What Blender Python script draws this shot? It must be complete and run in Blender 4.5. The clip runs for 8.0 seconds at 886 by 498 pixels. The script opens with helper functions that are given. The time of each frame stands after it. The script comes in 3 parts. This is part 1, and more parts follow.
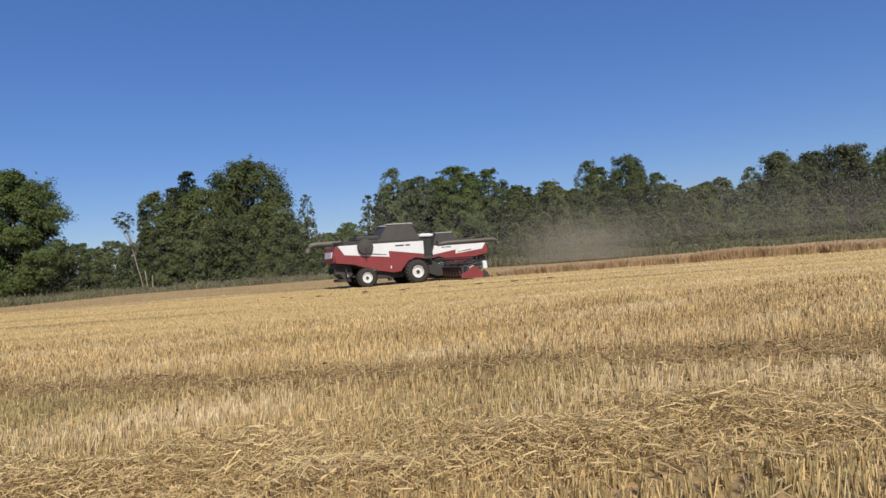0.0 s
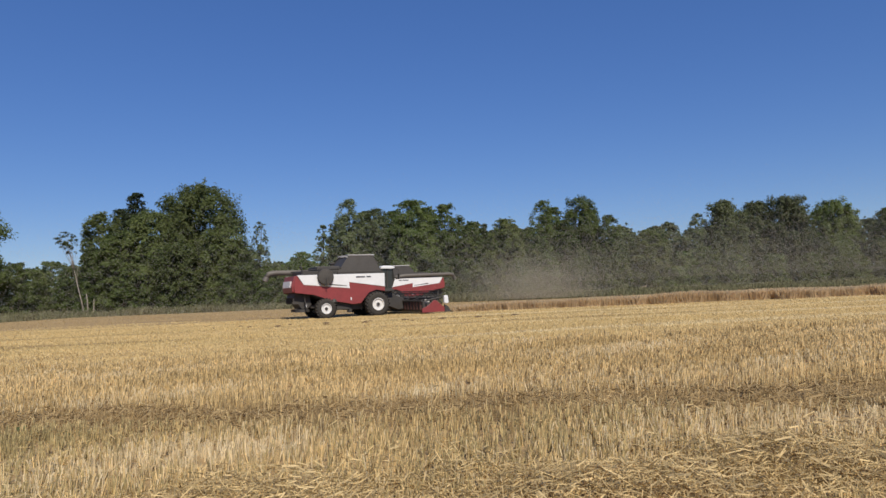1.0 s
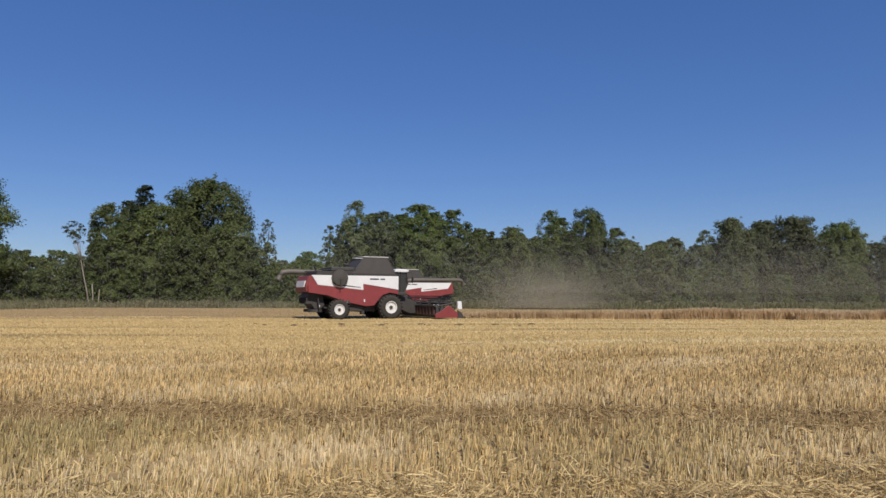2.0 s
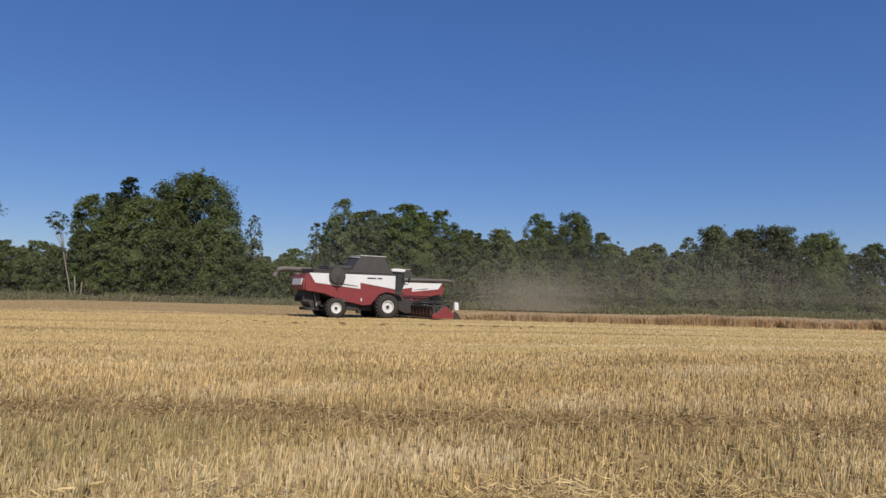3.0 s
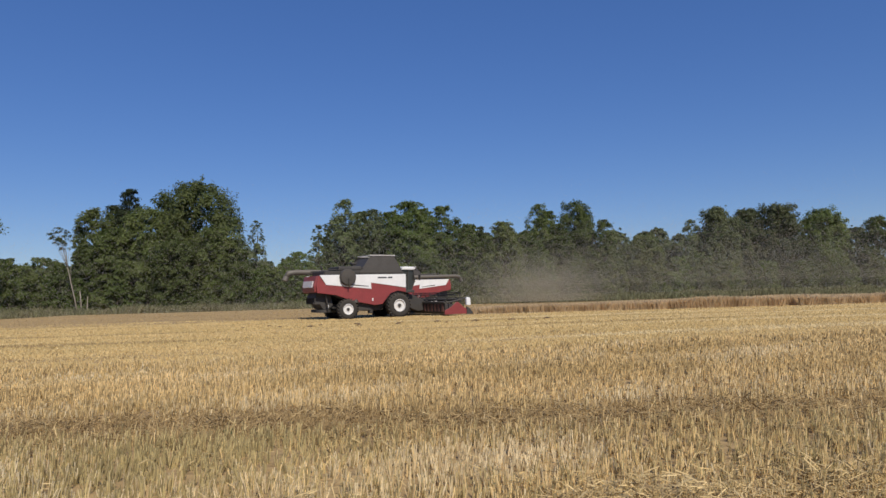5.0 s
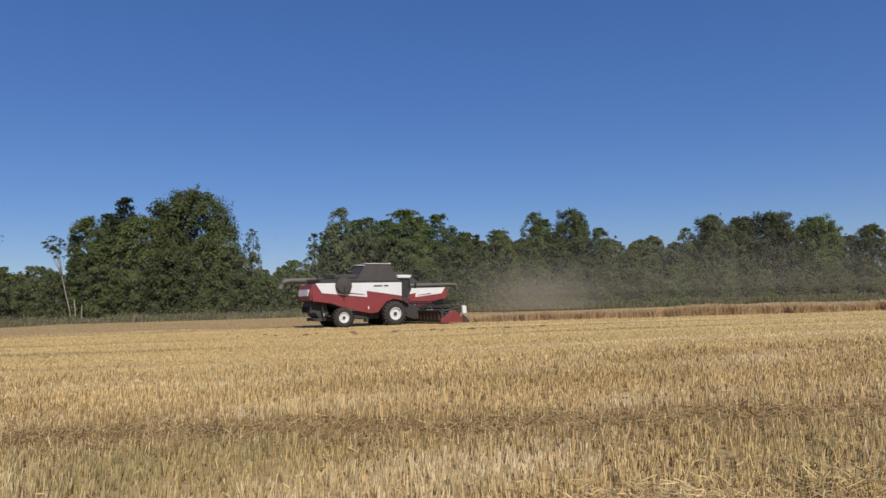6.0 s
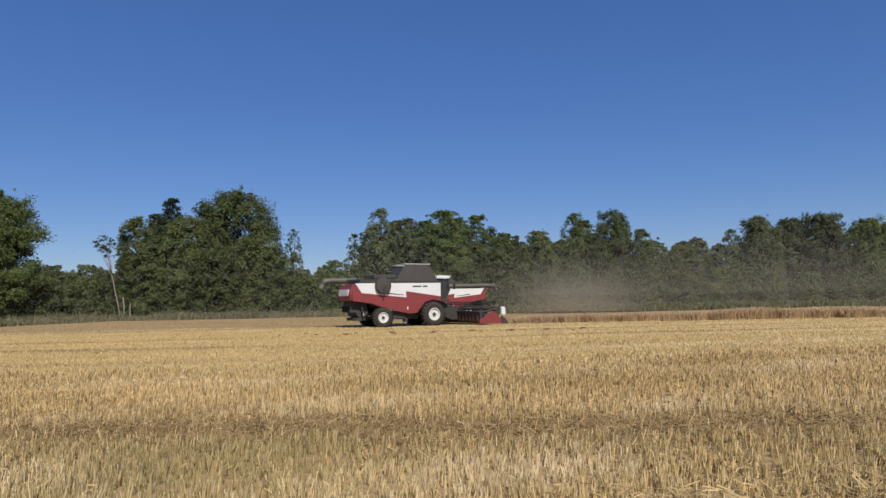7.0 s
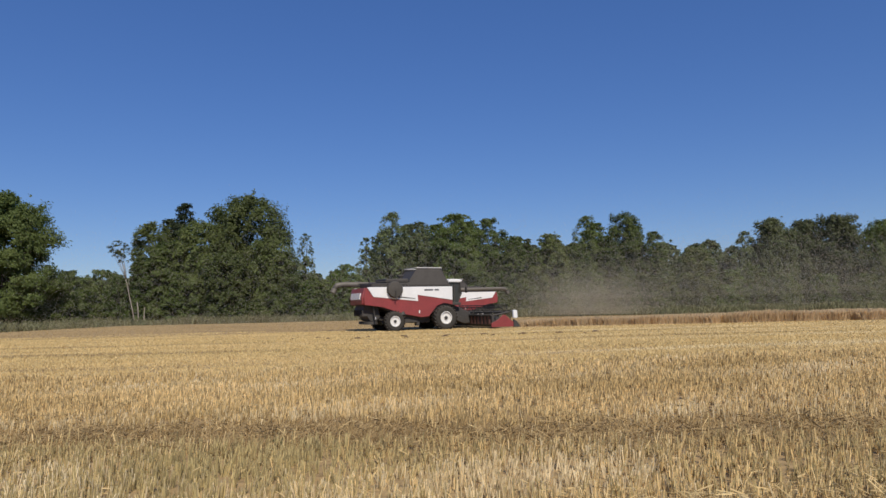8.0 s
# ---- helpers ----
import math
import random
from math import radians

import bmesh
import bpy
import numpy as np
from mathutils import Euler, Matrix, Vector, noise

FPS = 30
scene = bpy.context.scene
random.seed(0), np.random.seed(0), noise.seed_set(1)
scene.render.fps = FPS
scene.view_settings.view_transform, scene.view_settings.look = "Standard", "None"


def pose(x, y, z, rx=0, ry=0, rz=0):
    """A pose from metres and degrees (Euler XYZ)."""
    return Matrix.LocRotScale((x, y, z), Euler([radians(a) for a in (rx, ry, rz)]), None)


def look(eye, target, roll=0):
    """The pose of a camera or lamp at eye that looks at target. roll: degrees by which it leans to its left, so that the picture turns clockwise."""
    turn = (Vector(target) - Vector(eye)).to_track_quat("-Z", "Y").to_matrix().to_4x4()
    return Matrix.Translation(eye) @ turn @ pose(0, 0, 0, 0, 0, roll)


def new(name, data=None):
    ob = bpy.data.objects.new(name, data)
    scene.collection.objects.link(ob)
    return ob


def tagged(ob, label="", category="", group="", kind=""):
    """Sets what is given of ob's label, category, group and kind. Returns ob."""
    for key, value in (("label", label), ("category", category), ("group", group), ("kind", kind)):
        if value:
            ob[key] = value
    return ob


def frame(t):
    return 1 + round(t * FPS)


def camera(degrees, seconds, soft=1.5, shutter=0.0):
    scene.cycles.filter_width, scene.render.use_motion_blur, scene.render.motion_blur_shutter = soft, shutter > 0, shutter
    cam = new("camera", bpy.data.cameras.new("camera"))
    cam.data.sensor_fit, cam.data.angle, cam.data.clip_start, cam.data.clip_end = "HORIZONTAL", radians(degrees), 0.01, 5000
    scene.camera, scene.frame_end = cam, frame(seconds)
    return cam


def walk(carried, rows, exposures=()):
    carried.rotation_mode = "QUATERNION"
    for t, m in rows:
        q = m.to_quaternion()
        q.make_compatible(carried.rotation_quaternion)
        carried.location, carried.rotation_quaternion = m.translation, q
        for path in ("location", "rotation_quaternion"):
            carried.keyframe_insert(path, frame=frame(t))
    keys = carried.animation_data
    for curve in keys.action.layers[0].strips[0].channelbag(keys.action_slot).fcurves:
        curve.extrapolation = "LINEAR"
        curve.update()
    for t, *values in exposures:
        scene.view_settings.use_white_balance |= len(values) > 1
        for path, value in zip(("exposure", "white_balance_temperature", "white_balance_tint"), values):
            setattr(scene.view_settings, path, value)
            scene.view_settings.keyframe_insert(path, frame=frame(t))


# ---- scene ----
cam = camera(66.3, 8.0)
PATH = [
    (0, (0.233, -0.635, 1.578), (0.144, 1.363, 1.603), -4.3),
    (0.5, (-0.214, -0.518, 1.6), (-0.229, 1.482, 1.622), -2.6),
    (1, (-0.675, -0.34, 1.602), (-0.61, 1.656, 1.719), -2.3),
    (1.5, (-1.246, -0.207, 1.593), (-1.2, 1.789, 1.71), -0.6),
    (2, (-1.778, -0.081, 1.612), (-1.713, 1.914, 1.746), 0.2),
    (2.2, (-2.014, -0.002, 1.59), (-1.939, 1.991, 1.727), 0.2),
    (3.3, (-3.449, 0.03, 1.646), (-3.311, 2.021, 1.777), 1.7),
    (3.5, (-3.589, 0.07, 1.631), (-3.447, 2.061, 1.752), -0.5),
    (4, (-3.815, 0.157, 1.655), (-3.7, 2.15, 1.773), 0.4),
    (4.5, (-3.822, 0.178, 1.662), (-3.711, 2.171, 1.777), -1.1),
    (6, (-3.838, 0.195, 1.654), (-3.695, 2.184, 1.8), -1.6),
    (6.5, (-3.84, 0.193, 1.66), (-3.774, 2.187, 1.808), -1.2),
    (7, (-3.839, 0.186, 1.655), (-3.811, 2.18, 1.806), -1.1),
    (7.5, (-3.832, 0.169, 1.659), (-3.828, 2.163, 1.815), -1.1),
    (8, (-3.831, 0.175, 1.656), (-3.837, 2.169, 1.818), -1.3),
]
walk(cam, [(t, look(eye, target, roll)) for t, eye, target, roll in PATH], exposures=[(0.0, 0.15), (0.6, 0.13), (1.2, 0.02), (2.0, 0.0), (8.0, 0.0)])

# ---- world, sun, exposure ----
SUN_FROM = Vector((0.24, -0.80, 0.80)).normalized()
world = bpy.data.worlds.new("sky")
scene.world = world
world.use_nodes = True
wn, wl = world.node_tree.nodes, world.node_tree.links
sky = wn.new("ShaderNodeTexSky")
sky.sky_type, sky.sun_disc = "NISHITA", False
sky.sun_elevation = math.asin(SUN_FROM.z)
sky.sun_rotation = math.atan2(SUN_FROM.x, SUN_FROM.y)
sky.air_density, sky.dust_density, sky.ozone_density = 0.85, 0.15, 9.0
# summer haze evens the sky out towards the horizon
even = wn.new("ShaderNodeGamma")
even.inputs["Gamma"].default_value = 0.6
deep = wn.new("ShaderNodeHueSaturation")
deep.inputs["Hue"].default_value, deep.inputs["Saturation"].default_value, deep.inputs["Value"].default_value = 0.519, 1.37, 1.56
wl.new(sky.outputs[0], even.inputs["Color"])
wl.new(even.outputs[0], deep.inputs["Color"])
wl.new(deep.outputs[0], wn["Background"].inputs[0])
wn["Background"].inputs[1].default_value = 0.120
sun = new("sun", bpy.data.lights.new("sun", "SUN"))
sun.data.energy, sun.data.angle, sun.data.color = 4.0, radians(0.5), (1.0, 0.94, 0.84)
sun.matrix_world = look(SUN_FROM * 60, (0, 0, 0))


# ---- materials ----
def material(name, colour, rough=0.8, metal=0.0, vary=0.25, scale=3.0, fine=40.0, bump=0.2, stretch=(1, 1, 1), second=None,
             island=0.0, through_light=0.0, dust=0.0, each=0.0):
    """A procedural surface: two scales of variation, bump, optional per-piece tint, translucency and settled dust."""
    m = bpy.data.materials.new(name)
    m.use_nodes = True
    n, l = m.node_tree.nodes, m.node_tree.links
    bsdf = n["Principled BSDF"]
    bsdf.inputs["Roughness"].default_value, bsdf.inputs["Metallic"].default_value = rough, metal
    geo = n.new("ShaderNodeNewGeometry")
    mapping = n.new("ShaderNodeMapping")
    mapping.inputs["Scale"].default_value = stretch
    l.new(geo.outputs["Position"], mapping.inputs[0])

    def texture(size, detail):
        t = n.new("ShaderNodeTexNoise")
        t.inputs["Scale"].default_value, t.inputs["Detail"].default_value = size, detail
        l.new(mapping.outputs[0], t.inputs["Vector"])
        return t
    big, small = texture(scale, 4), texture(fine, 3)
    other = second or tuple(c * (1 - vary * 1.4) for c in colour)
    ramp = n.new("ShaderNodeMapRange")
    ramp.inputs[1].default_value, ramp.inputs[2].default_value = 0.32, 0.68
    l.new(big.outputs[0], ramp.inputs[0])
    mix = n.new("ShaderNodeMix")
    mix.data_type = "RGBA"
    mix.inputs[6].default_value, mix.inputs[7].default_value = (*colour, 1), (*other, 1)
    l.new(ramp.outputs[0], mix.inputs[0])
    hsv = n.new("ShaderNodeHueSaturation")
    l.new(mix.outputs[2], hsv.inputs["Color"])
    value = n.new("ShaderNodeMapRange")
    value.inputs[1].default_value, value.inputs[2].default_value = 0.25, 0.75
    value.inputs[3].default_value, value.inputs[4].default_value = 1 - vary, 1 + vary
    l.new(small.outputs[0], value.inputs[0])
    last = value.outputs[0]
    if island:
        spread = n.new("ShaderNodeMapRange")
        spread.inputs[3].default_value, spread.inputs[4].default_value = 1 - island, 1 + island
        l.new(geo.outputs["Random Per Island"], spread.inputs[0])
        times = n.new("ShaderNodeMath")
        times.operation = "MULTIPLY"
        l.new(last, times.inputs[0])
        l.new(spread.outputs[0], times.inputs[1])
        last = times.outputs[0]
    if each:
        info = n.new("ShaderNodeObjectInfo")
        own = n.new("ShaderNodeMapRange")
        own.inputs[3].default_value, own.inputs[4].default_value = 1 - each, 1 + each
        l.new(info.outputs["Random"], own.inputs[0])
        tint = n.new("ShaderNodeMath")
        tint.operation = "MULTIPLY"
        l.new(last, tint.inputs[0])
        l.new(own.outputs[0], tint.inputs[1])
        last = tint.outputs[0]
    l.new(last, hsv.inputs["Value"])
    colour_out = hsv.outputs[0]
    if dust:
        facing = n.new("ShaderNodeSeparateXYZ")
        l.new(geo.outputs["Normal"], facing.inputs[0])
        amount = n.new("ShaderNodeMapRange")
        amount.inputs[1].default_value, amount.inputs[2].default_value = -0.4, 1.0
        amount.inputs[3].default_value, amount.inputs[4].default_value = dust * 0.35, dust
        l.new(facing.outputs[2], amount.inputs[0])
        patch = n.new("ShaderNodeMath")
        patch.operation = "MULTIPLY"
        l.new(amount.outputs[0], patch.inputs[0])
        l.new(value.outputs[0], patch.inputs[1])
        dusty = n.new("ShaderNodeMix")
        dusty.data_type = "RGBA"
        l.new(patch.outputs[0], dusty.inputs[0])
        l.new(colour_out, dusty.inputs[6])
        dusty.inputs[7].default_value = (0.30, 0.24, 0.16, 1)
        colour_out = dusty.outputs[2]
    l.new(colour_out, bsdf.inputs["Base Color"])
    if bump:
        b = n.new("ShaderNodeBump")
        b.inputs["Strength"].default_value, b.inputs["Distance"].default_value = bump, 0.02
        l.new(small.outputs[0], b.inputs["Height"])
        l.new(b.outputs[0], bsdf.inputs["Normal"])
    if through_light:
        tr = n.new("ShaderNodeBsdfTranslucent")
        l.new(colour_out, tr.inputs[0])
        both = n.new("ShaderNodeMixShader")
        both.inputs[0].default_value = through_light
        l.new(bsdf.outputs[0], both.inputs[1])
        l.new(tr.outputs[0], both.inputs[2])
        l.new(both.outputs[0], n["Material Output"].inputs[0])
    return m


STRAW = material("straw", (0.660, 0.484, 0.233), 0.6, vary=0.18, scale=0.5, fine=6, bump=0, stretch=(0.3, 1, 1),
                 second=(0.460, 0.324, 0.138), island=0.65, through_light=0.2)
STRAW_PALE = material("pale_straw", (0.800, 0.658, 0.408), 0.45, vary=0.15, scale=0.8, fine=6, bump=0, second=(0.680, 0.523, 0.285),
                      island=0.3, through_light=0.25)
STRAW_OLIVE = material("greenish_straw", (0.490, 0.382, 0.176), 0.65, vary=0.2, scale=0.8, fine=6, bump=0, second=(0.380, 0.300, 0.133),
                       island=0.5, through_light=0.2)
STRAW_BROWN = material("weathered_straw", (0.410, 0.286, 0.128), 0.8, vary=0.2, scale=1.2, fine=7, bump=0,
                       second=(0.300, 0.203, 0.090), island=0.4, through_light=0.15)
CHAFF = material("loose_straw", (0.66, 0.49, 0.23), 0.6, vary=0.15, scale=1, fine=8, bump=0, second=(0.52, 0.37, 0.16),
                 island=0.4, through_light=0.2)
FAR_STRAW = material("far_straw", (0.66, 0.487, 0.222), 0.7, vary=0.12, scale=0.25, fine=1.5, bump=0, stretch=(0.15, 1, 1),
                     second=(0.61, 0.45, 0.195), island=0.09, through_light=0.2)
FAR_PALE = material("far_pale_straw", (0.74, 0.60, 0.33), 0.7, vary=0.1, scale=0.25, fine=1.5, bump=0, stretch=(0.15, 1, 1),
                    second=(0.68, 0.53, 0.28), island=0.15, through_light=0.2)
FAR_DULL = material("far_dull_straw", (0.47, 0.345, 0.17), 0.8, vary=0.15, scale=0.25, fine=1.5, bump=0, stretch=(0.15, 1, 1),
                    second=(0.40, 0.29, 0.14), island=0.2, through_light=0.2)
RIPE = material("ripe_wheat", (0.72, 0.555, 0.33), 0.75, vary=0.1, scale=0.4, fine=5, bump=0, second=(0.60, 0.445, 0.26),
                island=0.12, through_light=0.5)
GRASS = material("dry_meadow_grass", (0.15, 0.155, 0.072), 0.8, vary=0.25, scale=0.3, fine=4, bump=0,
                 second=(0.20, 0.18, 0.095), island=0.4, through_light=0.3)
WEED = material("weed_leaf", (0.14, 0.18, 0.06), 0.6, vary=0.2, scale=4, fine=20, bump=0, island=0.3, through_light=0.3)
CLOD = material("dark_straw_clod", (0.16, 0.10, 0.05), 0.9, vary=0.3, scale=5, fine=30, bump=0.4)
BARK = material("grey_brown_bark", (0.10, 0.075, 0.05), 0.9, vary=0.35, scale=2, fine=16, bump=0.6, stretch=(1, 1, 0.25))
BARK_PALE = material("pale_birch_bark", (0.42, 0.36, 0.28), 0.8, vary=0.3, scale=2, fine=12, bump=0.3)


def leaf_material(name, colour, second):
    return material(name, colour, 0.7, vary=0.2, scale=0.22, fine=1.6, bump=0, second=second, island=0.22, through_light=0.55, each=0.24)


LEAF = {
    "maple": leaf_material("maple_leaf", (0.157, 0.191, 0.054), (0.109, 0.148, 0.040)),
    "willow": leaf_material("willow_leaf", (0.177, 0.205, 0.066), (0.126, 0.160, 0.050)),
    "grey": leaf_material("grey_green_leaf", (0.192, 0.221, 0.101), (0.147, 0.177, 0.077)),
    "yellow": leaf_material("yellow_green_leaf", (0.193, 0.218, 0.070), (0.141, 0.173, 0.053)),
    "dark": leaf_material("dark_needle", (0.073, 0.096, 0.042), (0.055, 0.074, 0.033)),
    "shrub": leaf_material("shrub_leaf", (0.157, 0.206, 0.051), (0.114, 0.159, 0.040)),
    "far": leaf_material("distant_leaf", (0.161, 0.177, 0.081), (0.122, 0.145, 0.065)),
}

RED = material("dusty_red_paint", (0.26, 0.022, 0.030), 0.42, vary=0.14, scale=1.5, fine=14, bump=0.05, dust=0.2)
WHITE = material("dusty_white_paint", (0.80, 0.79, 0.77), 0.45, vary=0.05, scale=1.5, fine=12, bump=0.03, dust=0.12)
GREY = material("grey_sheet_metal", (0.030, 0.028, 0.028), 0.6, metal=0.2, vary=0.2, scale=2, fine=18, bump=0.15, dust=0.16)
DARK = material("dark_machine_metal", (0.035, 0.033, 0.032), 0.65, vary=0.3, scale=2, fine=16, bump=0.2, dust=0.13)
RUBBER = material("dusty_rubber", (0.020, 0.019, 0.018), 0.9, vary=0.3, scale=3, fine=20, bump=0.3, dust=0.14)
# the red paint again, darkened for the shaded back of the header
DARK_RED = material("shaded_dark_red_paint", (0.09, 0.016, 0.016), 0.6, vary=0.2, scale=1.5, fine=14, bump=0.1, dust=0.3)
AUGER = material("dusty_grey_auger_paint", (0.085, 0.08, 0.075), 0.55, vary=0.15, scale=1.5, fine=14, bump=0.08, dust=0.35)
RIM = material("white_wheel_paint", (0.78, 0.76, 0.72), 0.5, vary=0.08, scale=4, fine=25, bump=0.05, dust=0.2)
PLATE = material("pale_grey_grille", (0.80, 0.76, 0.74), 0.55, vary=0.15, scale=6, fine=50, bump=0.2, dust=0.25)
MESH = material("screen_mesh", (0.05, 0.048, 0.047), 0.6, metal=0.3, vary=0.25, scale=5, fine=90, bump=0.4, dust=0.25)
DECAL = material("dark_decal", (0.05, 0.05, 0.055), 0.5, vary=0.1, bump=0)
LAMP = material("clear_lamp_glass", (0.75, 0.75, 0.72), 0.15, vary=0.05, bump=0)
DUST = material("chaff_dust", (0.64, 0.57, 0.44), 1.0, vary=0.15, scale=0.3, fine=2, bump=0, island=0.2, through_light=0.5)
HAZE = material("aerial_haze_flake", (0.63, 0.58, 0.51), 1.0, vary=0.1, scale=0.3, fine=2, bump=0, island=0.1, through_light=0.5)
GLASS = material("tinted_cab_glass", (0.018, 0.022, 0.024), 0.08, vary=0.1, bump=0, dust=0.12)


# ---- mesh helpers ----
def part(name, bm, mat, parent=None, label="", smooth=False):
    """Links a bmesh as one mesh object, under a thing or a part where one is given."""
    me = bpy.data.meshes.new(name)
    bmesh.ops.recalc_face_normals(bm, faces=bm.faces)
    bm.to_mesh(me)
    bm.free()
    me.materials.append(mat)
    if smooth:
        me.shade_smooth()
    ob = new(name, me)
    if parent:
        ob.parent = parent
    if label:
        ob["label"] = label
    return ob


def faces_object(name, corners, mat, parent=None):
    """One mesh object out of an array of separate faces: (count, corners of a face, 3)."""
    count, sides = corners.shape[:2]
    me = bpy.data.meshes.new(name)
    me.vertices.add(count * sides)
    me.vertices.foreach_set("co", corners.astype(np.float32).ravel())
    me.loops.add(count * sides)
    me.loops.foreach_set("vertex_index", np.arange(count * sides, dtype=np.int32))
    me.polygons.add(count)
    me.polygons.foreach_set("loop_start", np.arange(0, count * sides, sides, dtype=np.int32))
    me.update(calc_edges=True)
    me.materials.append(mat)
    ob = new(name, me)
    if parent:
        ob.parent = parent
    return ob


def box(bm, x0, x1, y0, y1, z0, z1, bevel=0.0):
    made = bmesh.ops.create_cube(bm, size=1, matrix=Matrix.LocRotScale(((x0 + x1) / 2, (y0 + y1) / 2, (z0 + z1) / 2), None,
                                                                      (x1 - x0, y1 - y0, z1 - z0)))
    if bevel:
        edges = list({e for v in made["verts"] for e in v.link_edges})
        bmesh.ops.bevel(bm, geom=edges, offset=bevel, segments=2, affect="EDGES", profile=0.5)
    return bm


def prism(bm, outline, y0, y1, bevel=0.0):
    """A side outline of (x, z) corners, drawn out from y0 to y1."""
    a = [bm.verts.new((x, y0, z)) for x, z in outline]
    b = [bm.verts.new((x, y1, z)) for x, z in outline]
    made = [bm.faces.new(a), bm.faces.new(b[::-1])]
    for i in range(len(a)):
        j = (i + 1) % len(a)
        made.append(bm.faces.new((a[i], b[i], b[j], a[j])))
    if bevel:
        edges = [e for e in made[0].edges] + [e for e in made[1].edges]
        bmesh.ops.bevel(bm, geom=edges, offset=bevel, segments=2, affect="EDGES", profile=0.5)
    return bm


def lathe(bm, profile, centre, segments=32, caps=True):
    """Turns (radius, y) corners round an axle along y through the centre."""
    rings = []
    for r, y in profile:
        rings.append([bm.verts.new((centre[0] + r * math.cos(a), centre[1] + y, centre[2] + r * math.sin(a)))
                      for a in [2 * math.pi * i / segments for i in range(segments)]])
    for p, q in zip(rings, rings[1:]):
        for i in range(segments):
            j = (i + 1) % segments
            bm.faces.new((p[i], p[j], q[j], q[i]))
    if caps:
        bm.faces.new(rings[0])
        bm.faces.new(rings[-1][::-1])
    return bm


def tube(bm, points, radii, sides=8):
    """A round tube through the points, with a radius at each."""
    points = [Vector(p) for p in points]
    rings = []
    for i, p in enumerate(points):
        ahead = (points[min(i + 1, len(points) - 1)] - points[max(i - 1, 0)]).normalized()
        side = ahead.cross(Vector((0, 0, 1)))
        side = side.normalized() if side.length > 0.05 else Vector((1, 0, 0))
        up = side.cross(ahead)
        rings.append([bm.verts.new(p + radii[i] * (side * math.cos(a) + up * math.sin(a)))
                      for a in [2 * math.pi * k / sides for k in range(sides)]])
    for p, q in zip(rings, rings[1:]):
        for i in range(sides):
            j = (i + 1) % sides
            bm.faces.new((p[i], p[j], q[j], q[i]))
    bm.faces.new(rings[0][::-1])
    bm.faces.new(rings[-1])
    return bm


def ground_height(x, y):
    """The field rises gently to the right near the walk, and is level further out."""
    dip = np.clip((y - 14.0) / 26.0, 0.0, 1.0)
    return 0.28 * np.tanh((x + 1.0) / 13.0) * np.exp(-(y / 26.0) ** 2) - 0.13 * dip * dip * (3 - 2 * dip)


# ---- ground ----
def make_ground():
    def steps(stops):
        out = []
        for a, b, s in stops:
            out += list(np.arange(a, b, s))
        return np.array(out + [stops[-1][1]])
    xs = steps([(-2500, -300, 400), (-300, -60, 20), (-60, -16, 2), (-16, 16, 0.25), (16, 60, 2), (60, 300, 20), (300, 2500, 400)])
    ys = steps([(-900, -60, 120), (-60, -6, 6), (-6, 26, 0.25), (26, 100, 2), (100, 300, 20), (300, 3000, 450)])
    X, Y = np.meshgrid(xs, ys)
    rough = sum(np.sin(X * a + Y * b + c) for a, b, c in [(3.1, 2.3, 0), (-1.7, 3.9, 1), (5.3, -4.1, 2), (0.9, 6.7, 4)])
    Z = ground_height(X, Y) + 0.009 * rough * (np.abs(X) < 16) * (Y < 26) * (Y > -6)
    verts = np.stack([X, Y, Z], -1).reshape(-1, 3)
    w = len(xs)
    faces = [(j * w + i, j * w + i + 1, (j + 1) * w + i + 1, (j + 1) * w + i) for j in range(len(ys) - 1) for i in range(w - 1)]
    me = bpy.data.meshes.new("ground")
    me.from_pydata(verts.tolist(), [], faces)
    me.shade_smooth()
    m = material("stubble_field_soil", (0.41, 0.278, 0.122), 0.95, vary=0.3, scale=0.35, fine=11, bump=0.8, stretch=(0.25, 1, 1),
                 second=(0.31, 0.205, 0.09))
    me.materials.append(m)
    tagged(new("ground", me), "harvested wheat field of dry golden stubble", "field", kind="structure")


make_ground()


# ---- trees ----
def leaves(centres, outward, sizes, turn):
    """Folded four-cornered leaf clumps, each tilted about its outward direction."""
    n = len(centres)
    nrm = outward + turn.normal(0, 0.6, (n, 3))
    nrm /= np.linalg.norm(nrm, axis=1)[:, None]
    ref = turn.normal(0, 1, (n, 3))
    u = np.cross(nrm, ref)
    u /= np.linalg.norm(u, axis=1)[:, None]
    v = np.cross(nrm, u)
    s = sizes[:, None]
    long, wide = turn.uniform(0.8, 1.5, (n, 1)), turn.uniform(0.4, 0.75, (n, 1))
    lift = nrm * s * 0.18
    a, b = centres - u * s * long, centres + v * s * wide + lift
    c, d = centres + u * s * long, centres - v * s * wide + lift
    return np.stack([a, b, c, d], 1)


def crown_reach(shape, h, a):
    """How far a crown reaches at a share h of its height, in the direction a."""
    if shape == "spruce":
        return 0.14 + 0.86 * (1 - h) ** 0.6
    if shape == "poplar":
        return min(1, 0.8 + 0.4 * h) * math.sqrt(max(0.05, 1 - h ** 5))
    if shape == "sparse":
        return math.sqrt(max(0.2, 1 - (2 * h - 1) ** 2))
    if shape == "dome":
        return (0.95 + 0.05 * math.sin(5 * a)) * math.sqrt(max(0.1, 1 - h ** 10))
    return (0.92 + 0.08 * math.sin(3 * a + 9 * h)) * math.sqrt(max(0.06, 1 - h ** 4))


